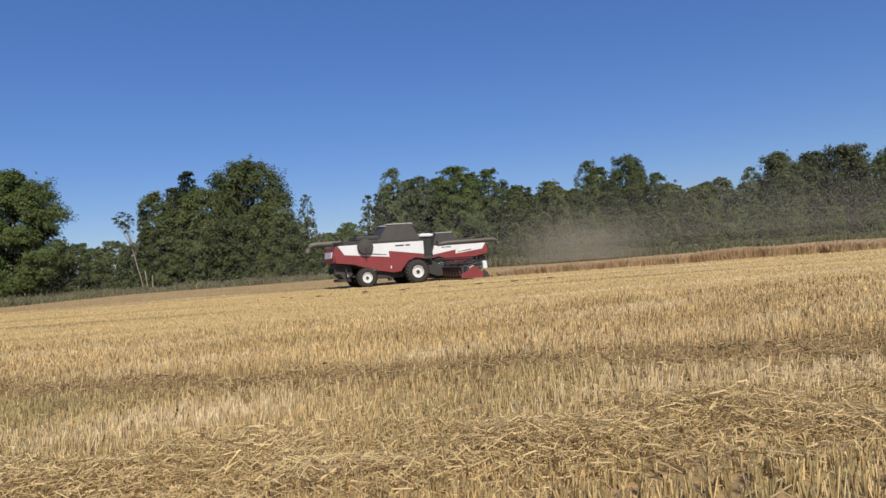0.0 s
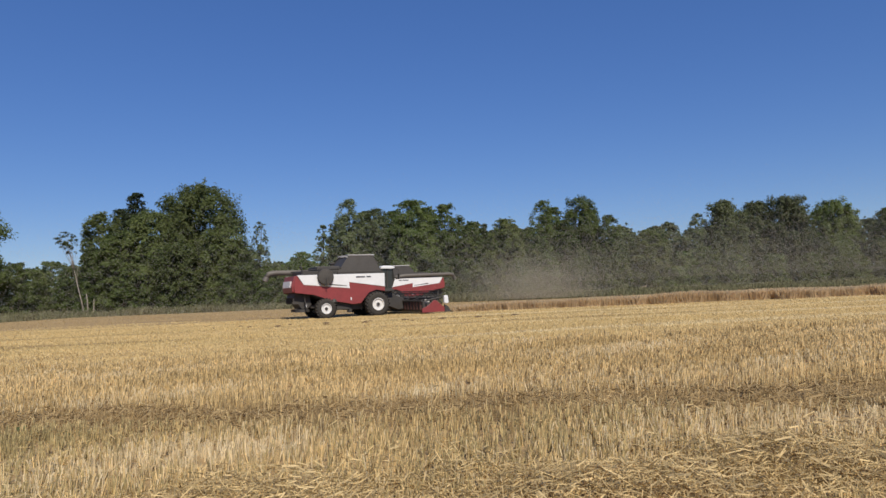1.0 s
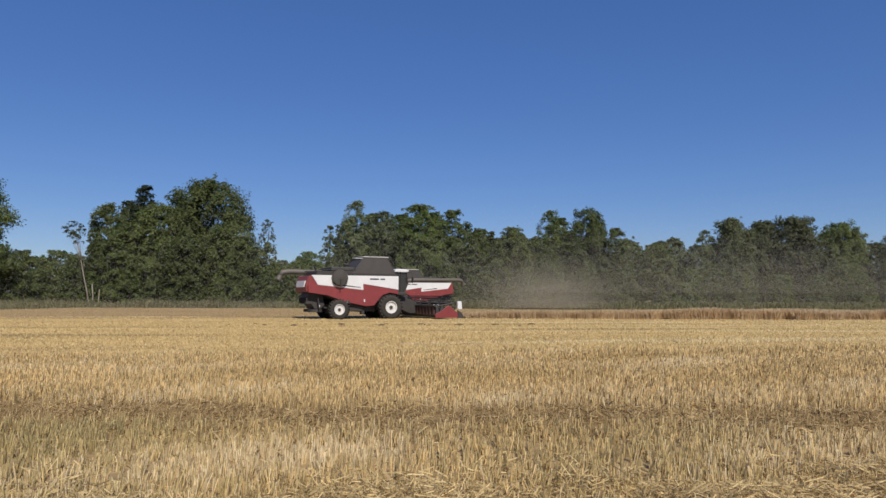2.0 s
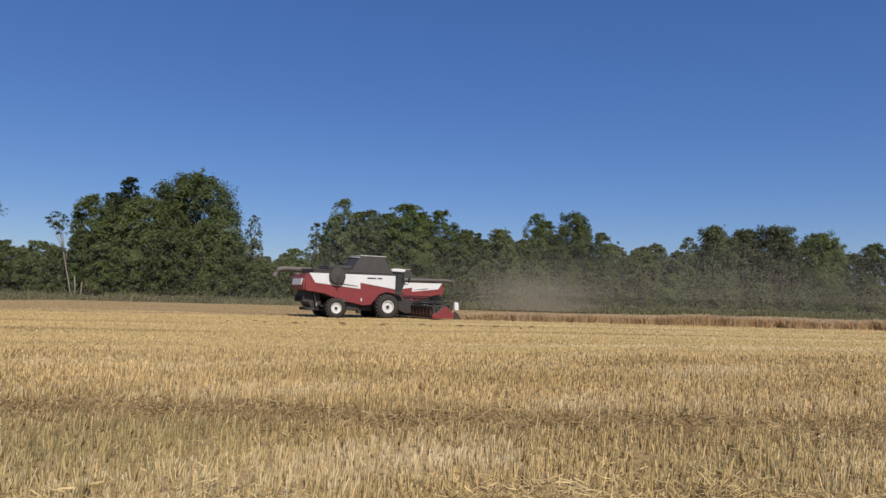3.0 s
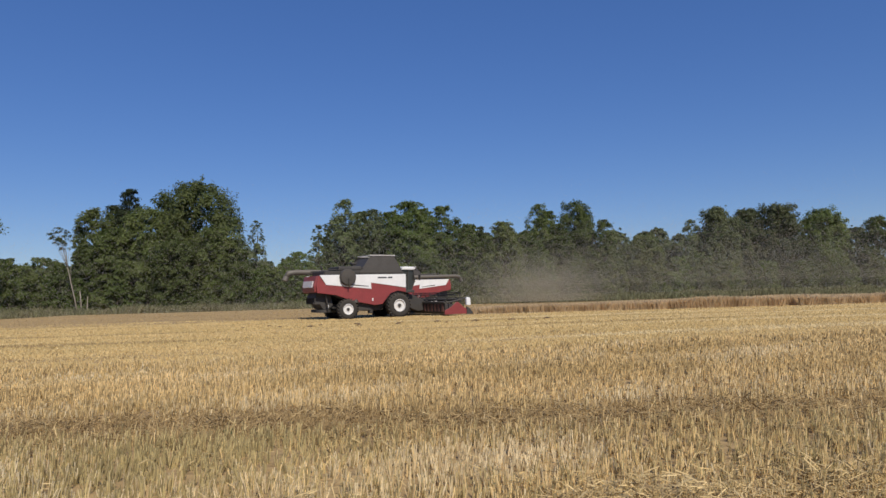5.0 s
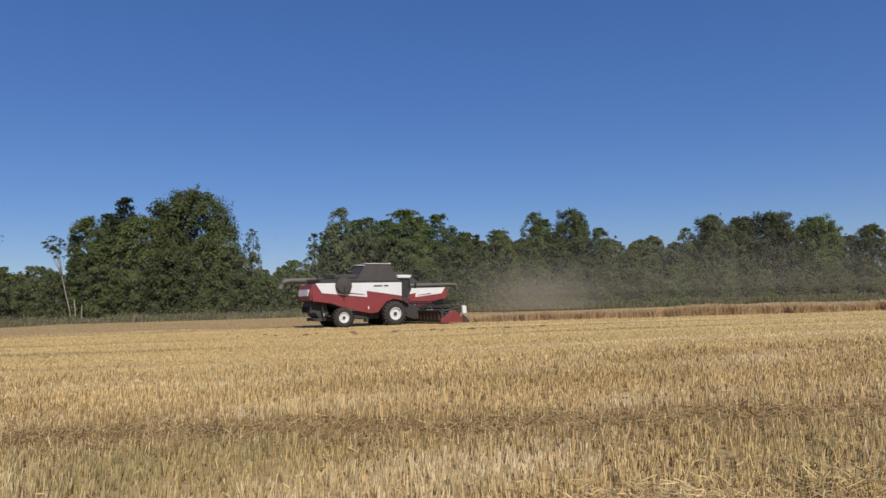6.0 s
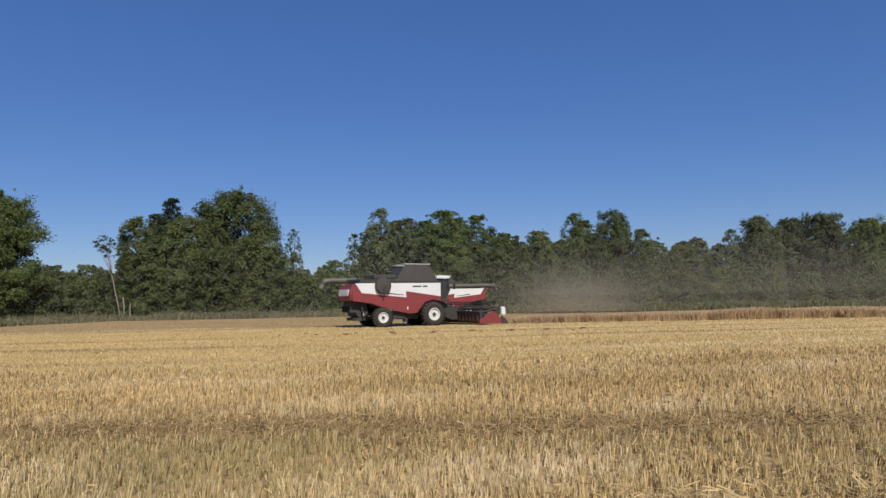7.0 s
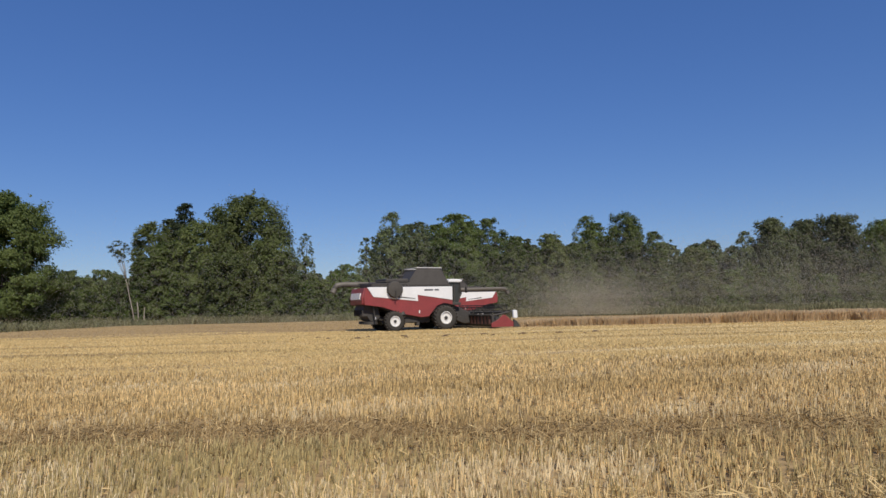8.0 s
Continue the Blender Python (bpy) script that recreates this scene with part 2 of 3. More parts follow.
def crown_points(shape, height, half, low, turn, count):
    """Centres and radii of leaf clumps: an inner filling, and boughs that swell out of it."""
    tall = height - low
    points = []
    fine = 0.75 if shape == "sparse" else 1.0
    for k in range(int(count * (0.5 if shape == "dome" else 0.45))):
        h, a = turn.uniform(0, 1), turn.uniform(0, 2 * math.pi)
        r = half * fine * turn.uniform(0.13, 0.22) * (0.4 + 0.6 * crown_reach(shape, h, a))
        out = max(0.0, half * crown_reach(shape, h, a) * turn.uniform(0.2, 0.92) ** 0.6 - r)
        points.append((out * math.cos(a), out * math.sin(a), min(low + h * tall, height - 1.2 * r), r))
    boughs = []
    n = 7 if shape == "sparse" else 34 if shape == "dome" else 28
    for k in range(n):
        h, a = (k + turn.uniform(0.1, 0.9)) / n, 2.4 * k + turn.uniform(-0.5, 0.5)
        big = half * fine * turn.uniform(0.24, 0.40) * (0.62 if shape == "spruce" else 1) * (0.4 + 0.6 * crown_reach(shape, h, a))
        out = max(0.0, half * crown_reach(shape, h, a) - big) * turn.uniform(0.85, 1.1)
        boughs.append((out * math.cos(a), out * math.sin(a), min(max(low + h * tall, low + 0.5 * big), height - 0.95 * big), big))
    tip = half * (0.14 if shape == "spruce" else 0.22)
    boughs.append((half * turn.uniform(-0.15, 0.15), 0.0, height - tip, tip))
    whole = sum(q[3] ** 2 for q in boughs)
    for x, y, z, big in boughs:
        for _ in range(max(4, int(count * 0.58 * big * big / whole))):
            d = Vector((turn.normal(), turn.normal() - 0.3, turn.normal() + 0.3)).normalized()
            far, r = big * turn.uniform(0.45, 0.85), big * turn.uniform(0.26, 0.42)
            if turn.uniform() < 0.12:
                far, r = big * turn.uniform(0.95, 1.2), r * 0.5
            points.append((x + d.x * far, y + d.y * far, z + d.z * far * (1.2 if shape in ("dome", "poplar") else 0.95), r))
    return points


def tree(x, y, height, half, shape, leaf, label, seed, low=0.06, dense=1.0, lean=0.0, name="tree", bark=None, card=0.22):
    turn = np.random.default_rng(seed)
    base = new(name)
    base.matrix_world = pose(x, y, float(ground_height(x, y)))
    tagged(base, label, "tree" if name == "tree" else "shrub", "trees along the field edge" if name == "tree" else "shrubs along the field edge")
    clumps = crown_points(shape, height, half, low * height, turn, 120 if shape == "sparse" else 390 if name == "tree" else 170)
    thick = max(0.07, height * 0.016) * (0.36 if shape == "sparse" else 1)
    bm = bmesh.new()
    top = height * (0.9 if shape in ("spruce", "sparse") else 0.72)
    spine = [(lean * (k / 5) ** 1.3, 0.12 * math.sin(k * 1.7 + seed), -0.1 + top * k / 5) for k in range(6)]
    tube(bm, spine, [thick * (1.35 - 0.22 * k) for k in range(6)], 8)
    part("trunk", bm, bark or BARK, base, smooth=True)
    for cx, cy, cz, r in clumps[::30 if shape != "sparse" else 9]:
        bm = bmesh.new()
        k = min(4, max(1, int(cz / top * 3.4)))
        px, py, pz = spine[k]
        if cz < pz + 0.2:
            px, py, pz = spine[max(0, k - 1)]
        tip = (cx + lean * cz / height, cy, max(cz, 0.2))
        mid = ((px + tip[0]) / 2, (py + cy) / 2, (pz + tip[2]) / 2 + 0.2 * r)
        tube(bm, [(px, py, pz), mid, tip], [thick * 0.42, thick * 0.26, thick * 0.08], 5)
        part("limb", bm, bark or BARK, base, smooth=True)
    cs, ns, ss = [], [], []
    for cx, cy, cz, r in clumps:
        n = max(7, int(dense * 12 * (r / card) ** 2))
        d = turn.normal(0, 1, (n, 3))
        d /= np.linalg.norm(d, axis=1)[:, None]
        d[:, 2] = np.where(d[:, 2] < -0.5, -d[:, 2], d[:, 2])
        far = r * turn.uniform(0.3, 1.15, (n, 1)) * (1 + 0.4 * turn.uniform(0, 1, (n, 1)) * (turn.uniform(0, 1, (n, 1)) < 0.2))
        stretch = np.array([1, 1, 1.35 if shape in ("dome", "poplar") else 0.85])
        at = np.array([cx + lean * cz / height, cy, cz])
        outward = np.array([cx, cy, 0.6 * (cz - 0.5 * height)]) / max(1.0, half)
        cs.append(at + d * far * stretch)
        ns.append(0.7 * d + outward + np.array([0, 0, 0.35]))
        ss.append(card * turn.uniform(0.45, 1.1, n))
    pts = np.concatenate(cs)
    keep = (pts[:, 2] > 0.05) & ((pts[:, 1] < 0.2 * half) | (turn.uniform(0, 1, len(pts)) < 0.12))
    faces_object("crown", leaves(pts, np.concatenate(ns), np.concatenate(ss), turn)[keep], LEAF[leaf], base)
    return base


WILLOW_GROUP = [
    (-65.9, 95, 19.0, 10.0, "round", "maple", "broad tall maple with sunlit dark green leaves"),
    (-75.5, 99, 14.0, 6.5, "round", "maple", "leafy maple beside a taller tree"),
    (-47.9, 102, 15.0, 3.9, "dome", "yellow", "tall tree with thin yellowish green foliage"),
    (-44.3, 105, 18.5, 5.0, "spruce", "dark", "dark green narrow tree rising above its neighbours"),
    (-47.0, 106, 16.2, 4.6, "spruce", "dark", "lower dark green tree beside a taller one"),
    (-32.9, 101, 18.2, 7.5, "dome", "willow", "large dense willow with a broad high dome"),
    (-39.2, 98, 14.4, 4.6, "dome", "willow", "dense lower willow leaning on a larger one"),
    (-28.4, 97, 11.6, 4.3, "dome", "willow", "dense bulging willow in front of the tall dome"),
    (-43.6, 97, 11.6, 4.4, "round", "maple", "mid-height leafy tree in front of the willow"),
    (-47.5, 98, 9.6, 3.0, "round", "maple", "shaded leafy tree at the side of the group"),
    (-34.0, 95, 9.4, 4.6, "dome", "willow", "low willow bulging out towards the field"),
    (-25.5, 105, 13.2, 1.9, "poplar", "grey", "slim grey-green tree at the side of the willow"),
]
MAPLE_GROUP = [
    (-17.6, 118, 13.7, 2.4, "round", "grey", "small grey-green willow with airy crown"),
    (-13.1, 117, 17.8, 3.8, "poplar", "grey", "tall airy grey-green willow"),
    (-8.2, 118, 16.2, 3.8, "poplar", "grey", "grey-green tree among taller ones"),
    (-2.2, 112, 16.8, 6.0, "round", "maple", "wide round maple with dense foliage"),
    (3.6, 116, 16.4, 5.2, "round", "maple", "round maple with a pointed top"),
    (7.4, 113, 12.3, 3.6, "round", "maple", "lower maple at the flank of the group"),
    (10.3, 116, 12.7, 2.8, "spruce", "maple", "slender pointed tree between two broad ones"),
    (13.1, 110, 12.9, 4.6, "round", "yellow", "sunlit yellowish green tree"),
    (17.6, 113, 11.6, 3.6, "round", "maple", "leafy tree between two taller ones"),
]
POPLAR_GROUP = [
    (21.8, 122, 17.0, 3.6, "poplar", "maple", "tall narrow poplar with a ragged top"),
    (29.2, 124, 17.7, 5.0, "poplar", "maple", "tall broad poplar with a ragged top"),
    (33.4, 121, 14.0, 3.8, "round", "maple", "tree sloping down from the poplars"),
    (25.4, 121, 13.4, 3.8, "round", "maple", "leafy tree filling between two poplars"),
    (37.2, 112, 10.2, 4.6, "round", "yellow", "light yellow-green low tree"),
    (51.0, 124, 13.8, 2.9, "poplar", "grey", "slim grey-green poplar in the row"),
    (55.2, 122, 15.7, 4.8, "dome", "far", "dusty dark green tree with a domed crown"),
    (62.4, 125, 15.6, 4.8, "dome", "far", "dusty dark green tree in a close group"),
    (67.6, 123, 16.2, 5.4, "dome", "far", "wide dusty dark green tree in a close group"),
    (74.0, 120, 14.9, 5.0, "dome", "maple", "domed tree with leaves down to the ground"),
    (81.4, 127, 14.0, 4.0, "round", "far", "narrow dusty green tree"),
    (84.6, 120, 13.4, 4.8, "round", "maple", "broad leafy tree at the end of the row"),
    (94.3, 122, 14.0, 5.6, "round", "maple", "broad leafy tree beyond the end of the row"),
]
for k, (x, y, h, w, shape, leaf, label) in enumerate(WILLOW_GROUP + MAPLE_GROUP + POPLAR_GROUP):
    tree(x, y, h, w, shape, leaf, label, 100 + k, low=0.03, dense=0.7)
tree(-46.2, 92.5, 11.5, 1.7, "sparse", "grey", "thin leaning birch with pale trunk and sparse top", 190, low=0.72, dense=1.1, lean=-2.4,
     bark=BARK_PALE, card=0.12)


def bare_trunk(x, y, tall, lean):
    bm = bmesh.new()
    tube(bm, [(0, 0, -0.1), (lean * 0.3, 0.05, tall * 0.45), (lean, 0, tall)], [0.085, 0.075, 0.055], 8)
    ob = part("bare_trunk", bm, BARK_PALE, smooth=True)
    ob.matrix_world = pose(x, y, float(ground_height(x, y)))
    tagged(ob, "pale bare birch trunk standing among shrubs", "tree trunk", "bare trunks beside the birch")


for x, y, tall, lean in ((-45.6, 92.4, 3.0, -0.2), (-45.0, 92.6, 2.3, 0.12)):
    bare_trunk(x, y, tall, lean)
# a wood further off, between the nearer trees
for k in range(30):
    x = -96 + 6.6 * k
    tall = 10.6 if x < -12 else 15.2
    tree(x + 1.1 * math.sin(k * 2.3), 168 + 6 * math.sin(k * 1.3), tall + 0.9 * math.sin(k * 1.9), 5.2, "round", "far",
         "distant hazy green tree behind the nearer row", 230 + k, low=0.02, dense=0.55, card=0.62)
# a closed second row behind the first
for k in range(17):
    x = -13.0 + 6.4 * k
    tree(x, 131 + 2 * math.sin(k * 2.1), 11.4 + 1.3 * math.sin(k * 1.7), 5.2, "round", ("maple", "far", "grey")[k % 3],
         "leafy tree standing in the second row", 260 + k, low=0.03, dense=0.5, card=0.42)
for k, x in enumerate((-50.5, -45.5, -40.0, -34.5, -29.5)):
    tree(x, 111, 10.6 + 1.2 * math.sin(k * 2.7), 4.4, "round", ("maple", "willow")[k % 2],
         "leafy tree standing behind the willow", 290 + k, low=0.04, dense=0.55, card=0.4)
FILLING = [(-15.2, 125, 15.4, 3.4, "grey"), (-10.6, 124, 16.6, 3.6, "grey"), (-5.4, 123, 16.4, 3.8, "maple"), (0.8, 122, 16.6, 3.8, "maple"),
           (8.6, 121, 13.6, 3.6, "maple"), (15.2, 121, 13.0, 3.6, "yellow"), (24.8, 129, 16.6, 3.8, "maple"), (31.6, 129, 16.0, 3.8, "maple"),
           (58.8, 131, 16.0, 4.0, "far"), (65.2, 131, 16.2, 4.0, "far"), (71.6, 130, 15.8, 4.0, "far"), (78.0, 130, 14.2, 4.0, "maple")]
for k, (x, y, h, w, leaf) in enumerate(FILLING):
    tree(x, y, h, w, "round", leaf, "full leafy tree closing the row behind", 400 + k, low=0.45, dense=0.55, card=0.36)
# shrubs in front of the trunks
SHRUBS_BY_WILLOWS = [(-78, 94, 6.5, 4), (-69.5, 101, 8.2, 5.0), (-66, 104, 7.0, 4.2), (-64.5, 100, 6.4, 4.4), (-61, 108, 7.4, 4),
                     (-58.6, 99, 8.0, 4.2), (-56.6, 104, 8.4, 4.0), (-52.8, 102, 7.0, 3.2), (-47.5, 97, 5.0, 3),
                     (-42, 95, 4.6, 2.8), (-35, 94.5, 4.2, 3), (-29.5, 97, 6.0, 3.2), (-25.0, 99, 5.4, 3.0),
                     (-24.2, 103, 6.2, 3.2)]
SHRUBS_BY_MAPLES = [(-22, 102, 6.0, 3.2), (-20.6, 106, 7.0, 3.8), (-19.8, 110, 8.7, 4.0), (-17.0, 108, 6.4, 3.6),
                    (-15.5, 104, 5.6, 3.0), (-10, 107, 6.5, 3.6), (-4, 105, 5.2, 3.0), (2.4, 106, 5.6, 3.2),
                    (8.4, 105, 5.5, 3.1), (14.6, 104, 4.6, 2.8), (20, 112, 7.0, 3.4)]
SHRUBS_BY_POPLARS = [(26, 113, 6.6, 3.4), (32, 112, 6.4, 3.4), (41.0, 110, 4.0, 2.6), (44, 114, 6.6, 3.6), (48.5, 116, 7.4, 3.6),
                     (53, 114, 5.6, 3.2), (60, 115, 5.6, 3.4), (66, 114, 5.4, 3.4), (73, 113, 5.2, 3.2), (80, 114, 5.8, 3.4),
                     (88, 113, 5.6, 3.6)]
for k, (x, y, h, w) in enumerate(SHRUBS_BY_WILLOWS + SHRUBS_BY_MAPLES + SHRUBS_BY_POPLARS):
    leaf = ("shrub", "maple", "willow", "shrub")[k % 4]
    tree(x, y, h, w, "round", leaf, "dense green shrub at the foot of the trees", 300 + k, low=0.0, dense=0.62, name="shrub", card=0.22)


# ---- grass verge, stubble, straw, standing wheat ----
def blades(x, y, z, height, width, lean, turn, way=None):
    """Upright tapering stems, each a four-cornered blade."""
    n = len(x)
    a = turn.uniform(0, math.pi, n) if way is None else way
    base = np.stack([x, y, z], 1)
    side = np.stack([np.cos(a), np.sin(a), np.zeros(n)], 1) * (width / 2)[:, None]
    tip = base + np.stack([turn.normal(0, lean, n), turn.normal(0, lean, n), np.ones(n)], 1) * height[:, None]
    return np.stack([base - side, base + side, tip + side * 0.8, tip - side * 0.8], 1)


def stuff(name, corners, mat, label, category):
    return tagged(faces_object(name, corners, mat), label, category, kind="stuff")


def band(x):
    """The middle line of the wheel track across the near stubble."""
    return 8.5 - 0.16 * x + 0.14 * np.sin(x * 0.9 + 1)


def wander(x, y, a, b, c):
    """A slow uneven patchwork between about -1 and 1."""
    return (np.sin(x * a + 1.3 * np.sin(y * b + c)) + np.sin(y * b * 1.7 + np.sin(x * a * 0.6 + c)) + np.sin((x - y) * a * 1.9 + c)) / 2.4


def near_stubble():
    turn = np.random.default_rng(11)
    out, brown, pale, olive = [], [], [], []
    # drill rows along x, 12.5 cm apart, in plants of several stems
    for y0 in np.arange(-3.0, 19.0, 0.125):
        half = 0.72 * max(y0, 3.0) + 1.5
        plants = int((2 * half + 5) * (8 if y0 < 3 else 17 if y0 < 6 else 14 if y0 < 10 else 11) * min(1.0, (19.5 - y0) / 6))
        n = plants * 7
        px = np.repeat(turn.uniform(-5 - half, 1.2 + half, plants), 7)
        tilt = np.repeat(turn.normal(0.06, 0.12, plants), 7)
        tall = np.repeat(turn.uniform(0.75, 1.2, plants), 7)
        x = px + turn.normal(0, 0.010, n)
        y = y0 + turn.normal(0, 0.02, n) + 0.04 * np.sin(x * 1.1)
        z = ground_height(x, y) - 0.01
        h = turn.uniform(0.12, 0.19, n) * tall * (1 + 0.15 * wander(x, y, 0.7, 0.9, 2))
        h = h * (1 - 0.5 * np.exp(-((y - 4.4 - 0.03 * x) / 0.9) ** 2))
        w = turn.uniform(0.006, 0.0115, n) * max(1, y0 / 9)
        q = blades(x, y, z, h, w, 0.10, turn, turn.normal(0, 0.6, n))
        q[:, 2:, 0] += (tilt * h)[:, None]
        off = np.abs(y - band(x) + turn.normal(0, 0.36, n))
        trod = off < 0.82 + 0.30 * wander(x, y, 0.6, 0.5, 0)
        # two bright sheen patches painted as paler stems; other pale stems vary at random
        painted_sheen = 1.3 * np.exp(-((x + 2.7) / 1.5) ** 2 - ((y - 6.9) / 0.85) ** 2) + 1.2 * np.exp(-((x - 4.0) / 1.8) ** 2 - ((y - 6.3) / 0.7) ** 2)
        light = (0.62 * wander(x, y, 0.6, 0.8, 1) + painted_sheen + turn.normal(0, 0.4, n) > 0.6) & ~trod
        q[trod, 2:, 2] = z[trod, None] + (q[trod, 2:, 2] - z[trod, None]) * turn.uniform(0.35, 0.8, trod.sum())[:, None]
        q[trod, 2:, 0] += turn.normal(0.02, 0.07, trod.sum())[:, None]
        under = np.clip((9.2 - 0.1 * x - y) / 1.2, 0, 1) * (0.32 + 0.55 * np.clip((-x - 2.5) / 3, 0, 1) + 0.2 * wander(x, y, 0.8, 0.7, 4))
        green = ~trod & ~light & (turn.uniform(0, 1, n) < under)
        olive.append(q[green])
        out.append(q[~trod & ~light & ~green])
        brown.append(q[trod])
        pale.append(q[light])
    stuff("stubble", np.concatenate(out), STRAW, "short golden wheat stubble in drilled rows", "stubble")
    stuff("greenish_stubble", np.concatenate(olive), STRAW_OLIVE, "olive tinted stubble with green undergrowth", "stubble")
    stuff("trampled_stubble", np.concatenate(brown), STRAW_BROWN, "grey-brown trampled stubble along a wheel track", "stubble")
    stuff("pale_stubble", np.concatenate(pale), STRAW_PALE, "pale stubble among golden rows, with sheen patches put in the colour", "stubble")


def far_stubble():
    turn = np.random.default_rng(12)
    out, pale, dull = [], [], []
    y0 = 12.5
    while y0 < 88:
        half = 0.72 * y0 + 3
        n = int((2 * half) * (38 if y0 < 48 else 7) * min(1.0, (y0 - 11.5) / 5))
        x = turn.uniform(-4 - half, half, n)
        y = y0 + turn.normal(0, 0.06, n)
        z = ground_height(x, y) - 0.01
        streak = wander(x * 0.14, y, 0.5, 1.0, 3)
        h = turn.uniform(0.045, 0.09, n) * (1 + 0.35 * wander(x, y, 0.3, 0.8, 5)) * min(1, 24 / y0 + 0.2)
        q = blades(x, y, z, h, turn.uniform(0.012, 0.026, n) * y0 / 18, 0.35, turn, turn.normal(0, 0.7, n))
        light = streak + turn.normal(0, 0.3, n) > 0.72
        grey = (y > 51 + 1.5 * np.sin(x * 0.2)) | (~light & (streak + turn.normal(0, 0.25, n) < -0.8))
        light = light & ~grey
        out.append(q[~light & ~grey])
        pale.append(q[light])
        dull.append(q[grey])
        y0 += 0.15 + max(0, y0 - 15) * 0.006
    stuff("stubble", np.concatenate(out), FAR_STRAW, "golden stubble of the harvested field", "stubble")
    stuff("pale_stubble", np.concatenate(pale), FAR_PALE, "paler streaks of stubble along the swaths", "stubble")
    stuff("dull_stubble", np.concatenate(dull), FAR_DULL, "duller brown stubble towards the trees", "stubble")


def lying_straw(name, n, xs, ys, mat, label, tall=0.05, size=(0.06, 0.22), seed=13, width=(0.003, 0.007)):
    turn = np.random.default_rng(seed)
    x, y = turn.uniform(*xs, n), turn.normal(ys[0], ys[1], n)
    if name == "loose_straw":
        y = y + 0.03 * x
    if name == "trodden_straw":
        y = y + band(x)
    a, tilt = turn.uniform(0, math.pi, n), turn.normal(0, 0.35, n)
    long = turn.uniform(*size, n)
    z = ground_height(x, y) + turn.uniform(0.0, 1, n) * tall * (1 + 0.6 * np.sin(x * 2.3) * np.sin(x * 0.7 + y * 3))
    z = np.maximum(z, ground_height(x, y) + 0.012)
    d = np.stack([np.cos(a) * np.cos(tilt), np.sin(a) * np.cos(tilt), np.sin(tilt)], 1) * (long / 2)[:, None]
    s = np.stack([-np.sin(a), np.cos(a), turn.normal(0, 0.8, n)], 1) * (turn.uniform(*width, n) / 2)[:, None]
    c = np.stack([x, y, z], 1)
    stuff(name, np.stack([c - d - s, c - d + s, c + d + s, c + d - s], 1), mat, label, "straw")


near_stubble()
far_stubble()
lying_straw("loose_straw", 64000, (-7, 8), (4.7, 0.5), CHAFF, "windrow of tangled loose golden straw", tall=0.17, size=(0.04, 0.17), width=(0.003, 0.007))
lying_straw("scattered_straw", 7000, (-14, 9), (8.0, 3.2), CHAFF, "scattered bits of cut straw on the stubble", tall=0.12, seed=14)
lying_straw("trodden_straw", 15000, (-12, 10), (0.0, 0.6), STRAW_BROWN, "grey-brown trodden straw in the wheel track", tall=0.10, seed=15,
            width=(0.005, 0.010))


# ---- combine harvesters ----
def wheel(parent, name, x, y, radius, wide, rim):
    out = -1 if y < 0 else 1
    bm = bmesh.new()
    w = wide / 2
    lathe(bm, [(rim, -w * 0.8), (radius * 0.80, -w), (radius * 0.95, -w * 0.85), (radius, -w * 0.45), (radius, w * 0.45),
               (radius * 0.95, w * 0.85), (radius * 0.80, w), (rim, w * 0.8)], (x, y, radius), 40, caps=False)
    tyre = part("tyre", bm, RUBBER, None, smooth=True)
    holder = new(name)
    holder.parent = parent
    tyre.parent = holder
    bm = bmesh.new()
    for k in range(22):
        a = 2 * math.pi * k / 22
        for s in (-1, 1):
            turnm = Matrix.Translation((x, y, radius)) @ Matrix.Rotation(-a - (0.07 if s > 0 else 0), 4, "Y")
            m = turnm @ Matrix.Translation((radius, s * w * 0.48, 0)) @ Matrix.Rotation(s * 0.6, 4, "X") @ Matrix.Diagonal((0.09, w * 1.05, 0.07, 1))
            bmesh.ops.create_cube(bm, size=1, matrix=m)
    part("lugs", bm, RUBBER, holder)
    bm = bmesh.new()
    o = out * w
    lathe(bm, [(rim * 1.02, o * 0.55), (rim * 1.06, o * 0.86), (rim * 0.96, o * 0.88), (rim * 0.86, o * 0.5), (rim * 0.45, o * 0.42),
               (rim * 0.42, o * 0.62), (rim * 0.12, o * 0.62)], (x, y, radius), 32)
    part("rim", bm, RIM, holder, "white painted steel rim", smooth=False)
    bm = bmesh.new()
    lathe(bm, [(rim * 0.30, o * 0.60), (rim * 0.28, o * 0.84), (rim * 0.1, o * 0.86)], (x, y, radius), 20)
    for k in range(8):
        a = 2 * math.pi * k / 8
        lathe(bm, [(0.025, o * 0.42), (0.025, o * 0.52)], (x + rim * 0.62 * math.cos(a), y, radius + rim * 0.62 * math.sin(a)), 8)
    part("hub", bm, DARK, holder, "dark hub with bolts")


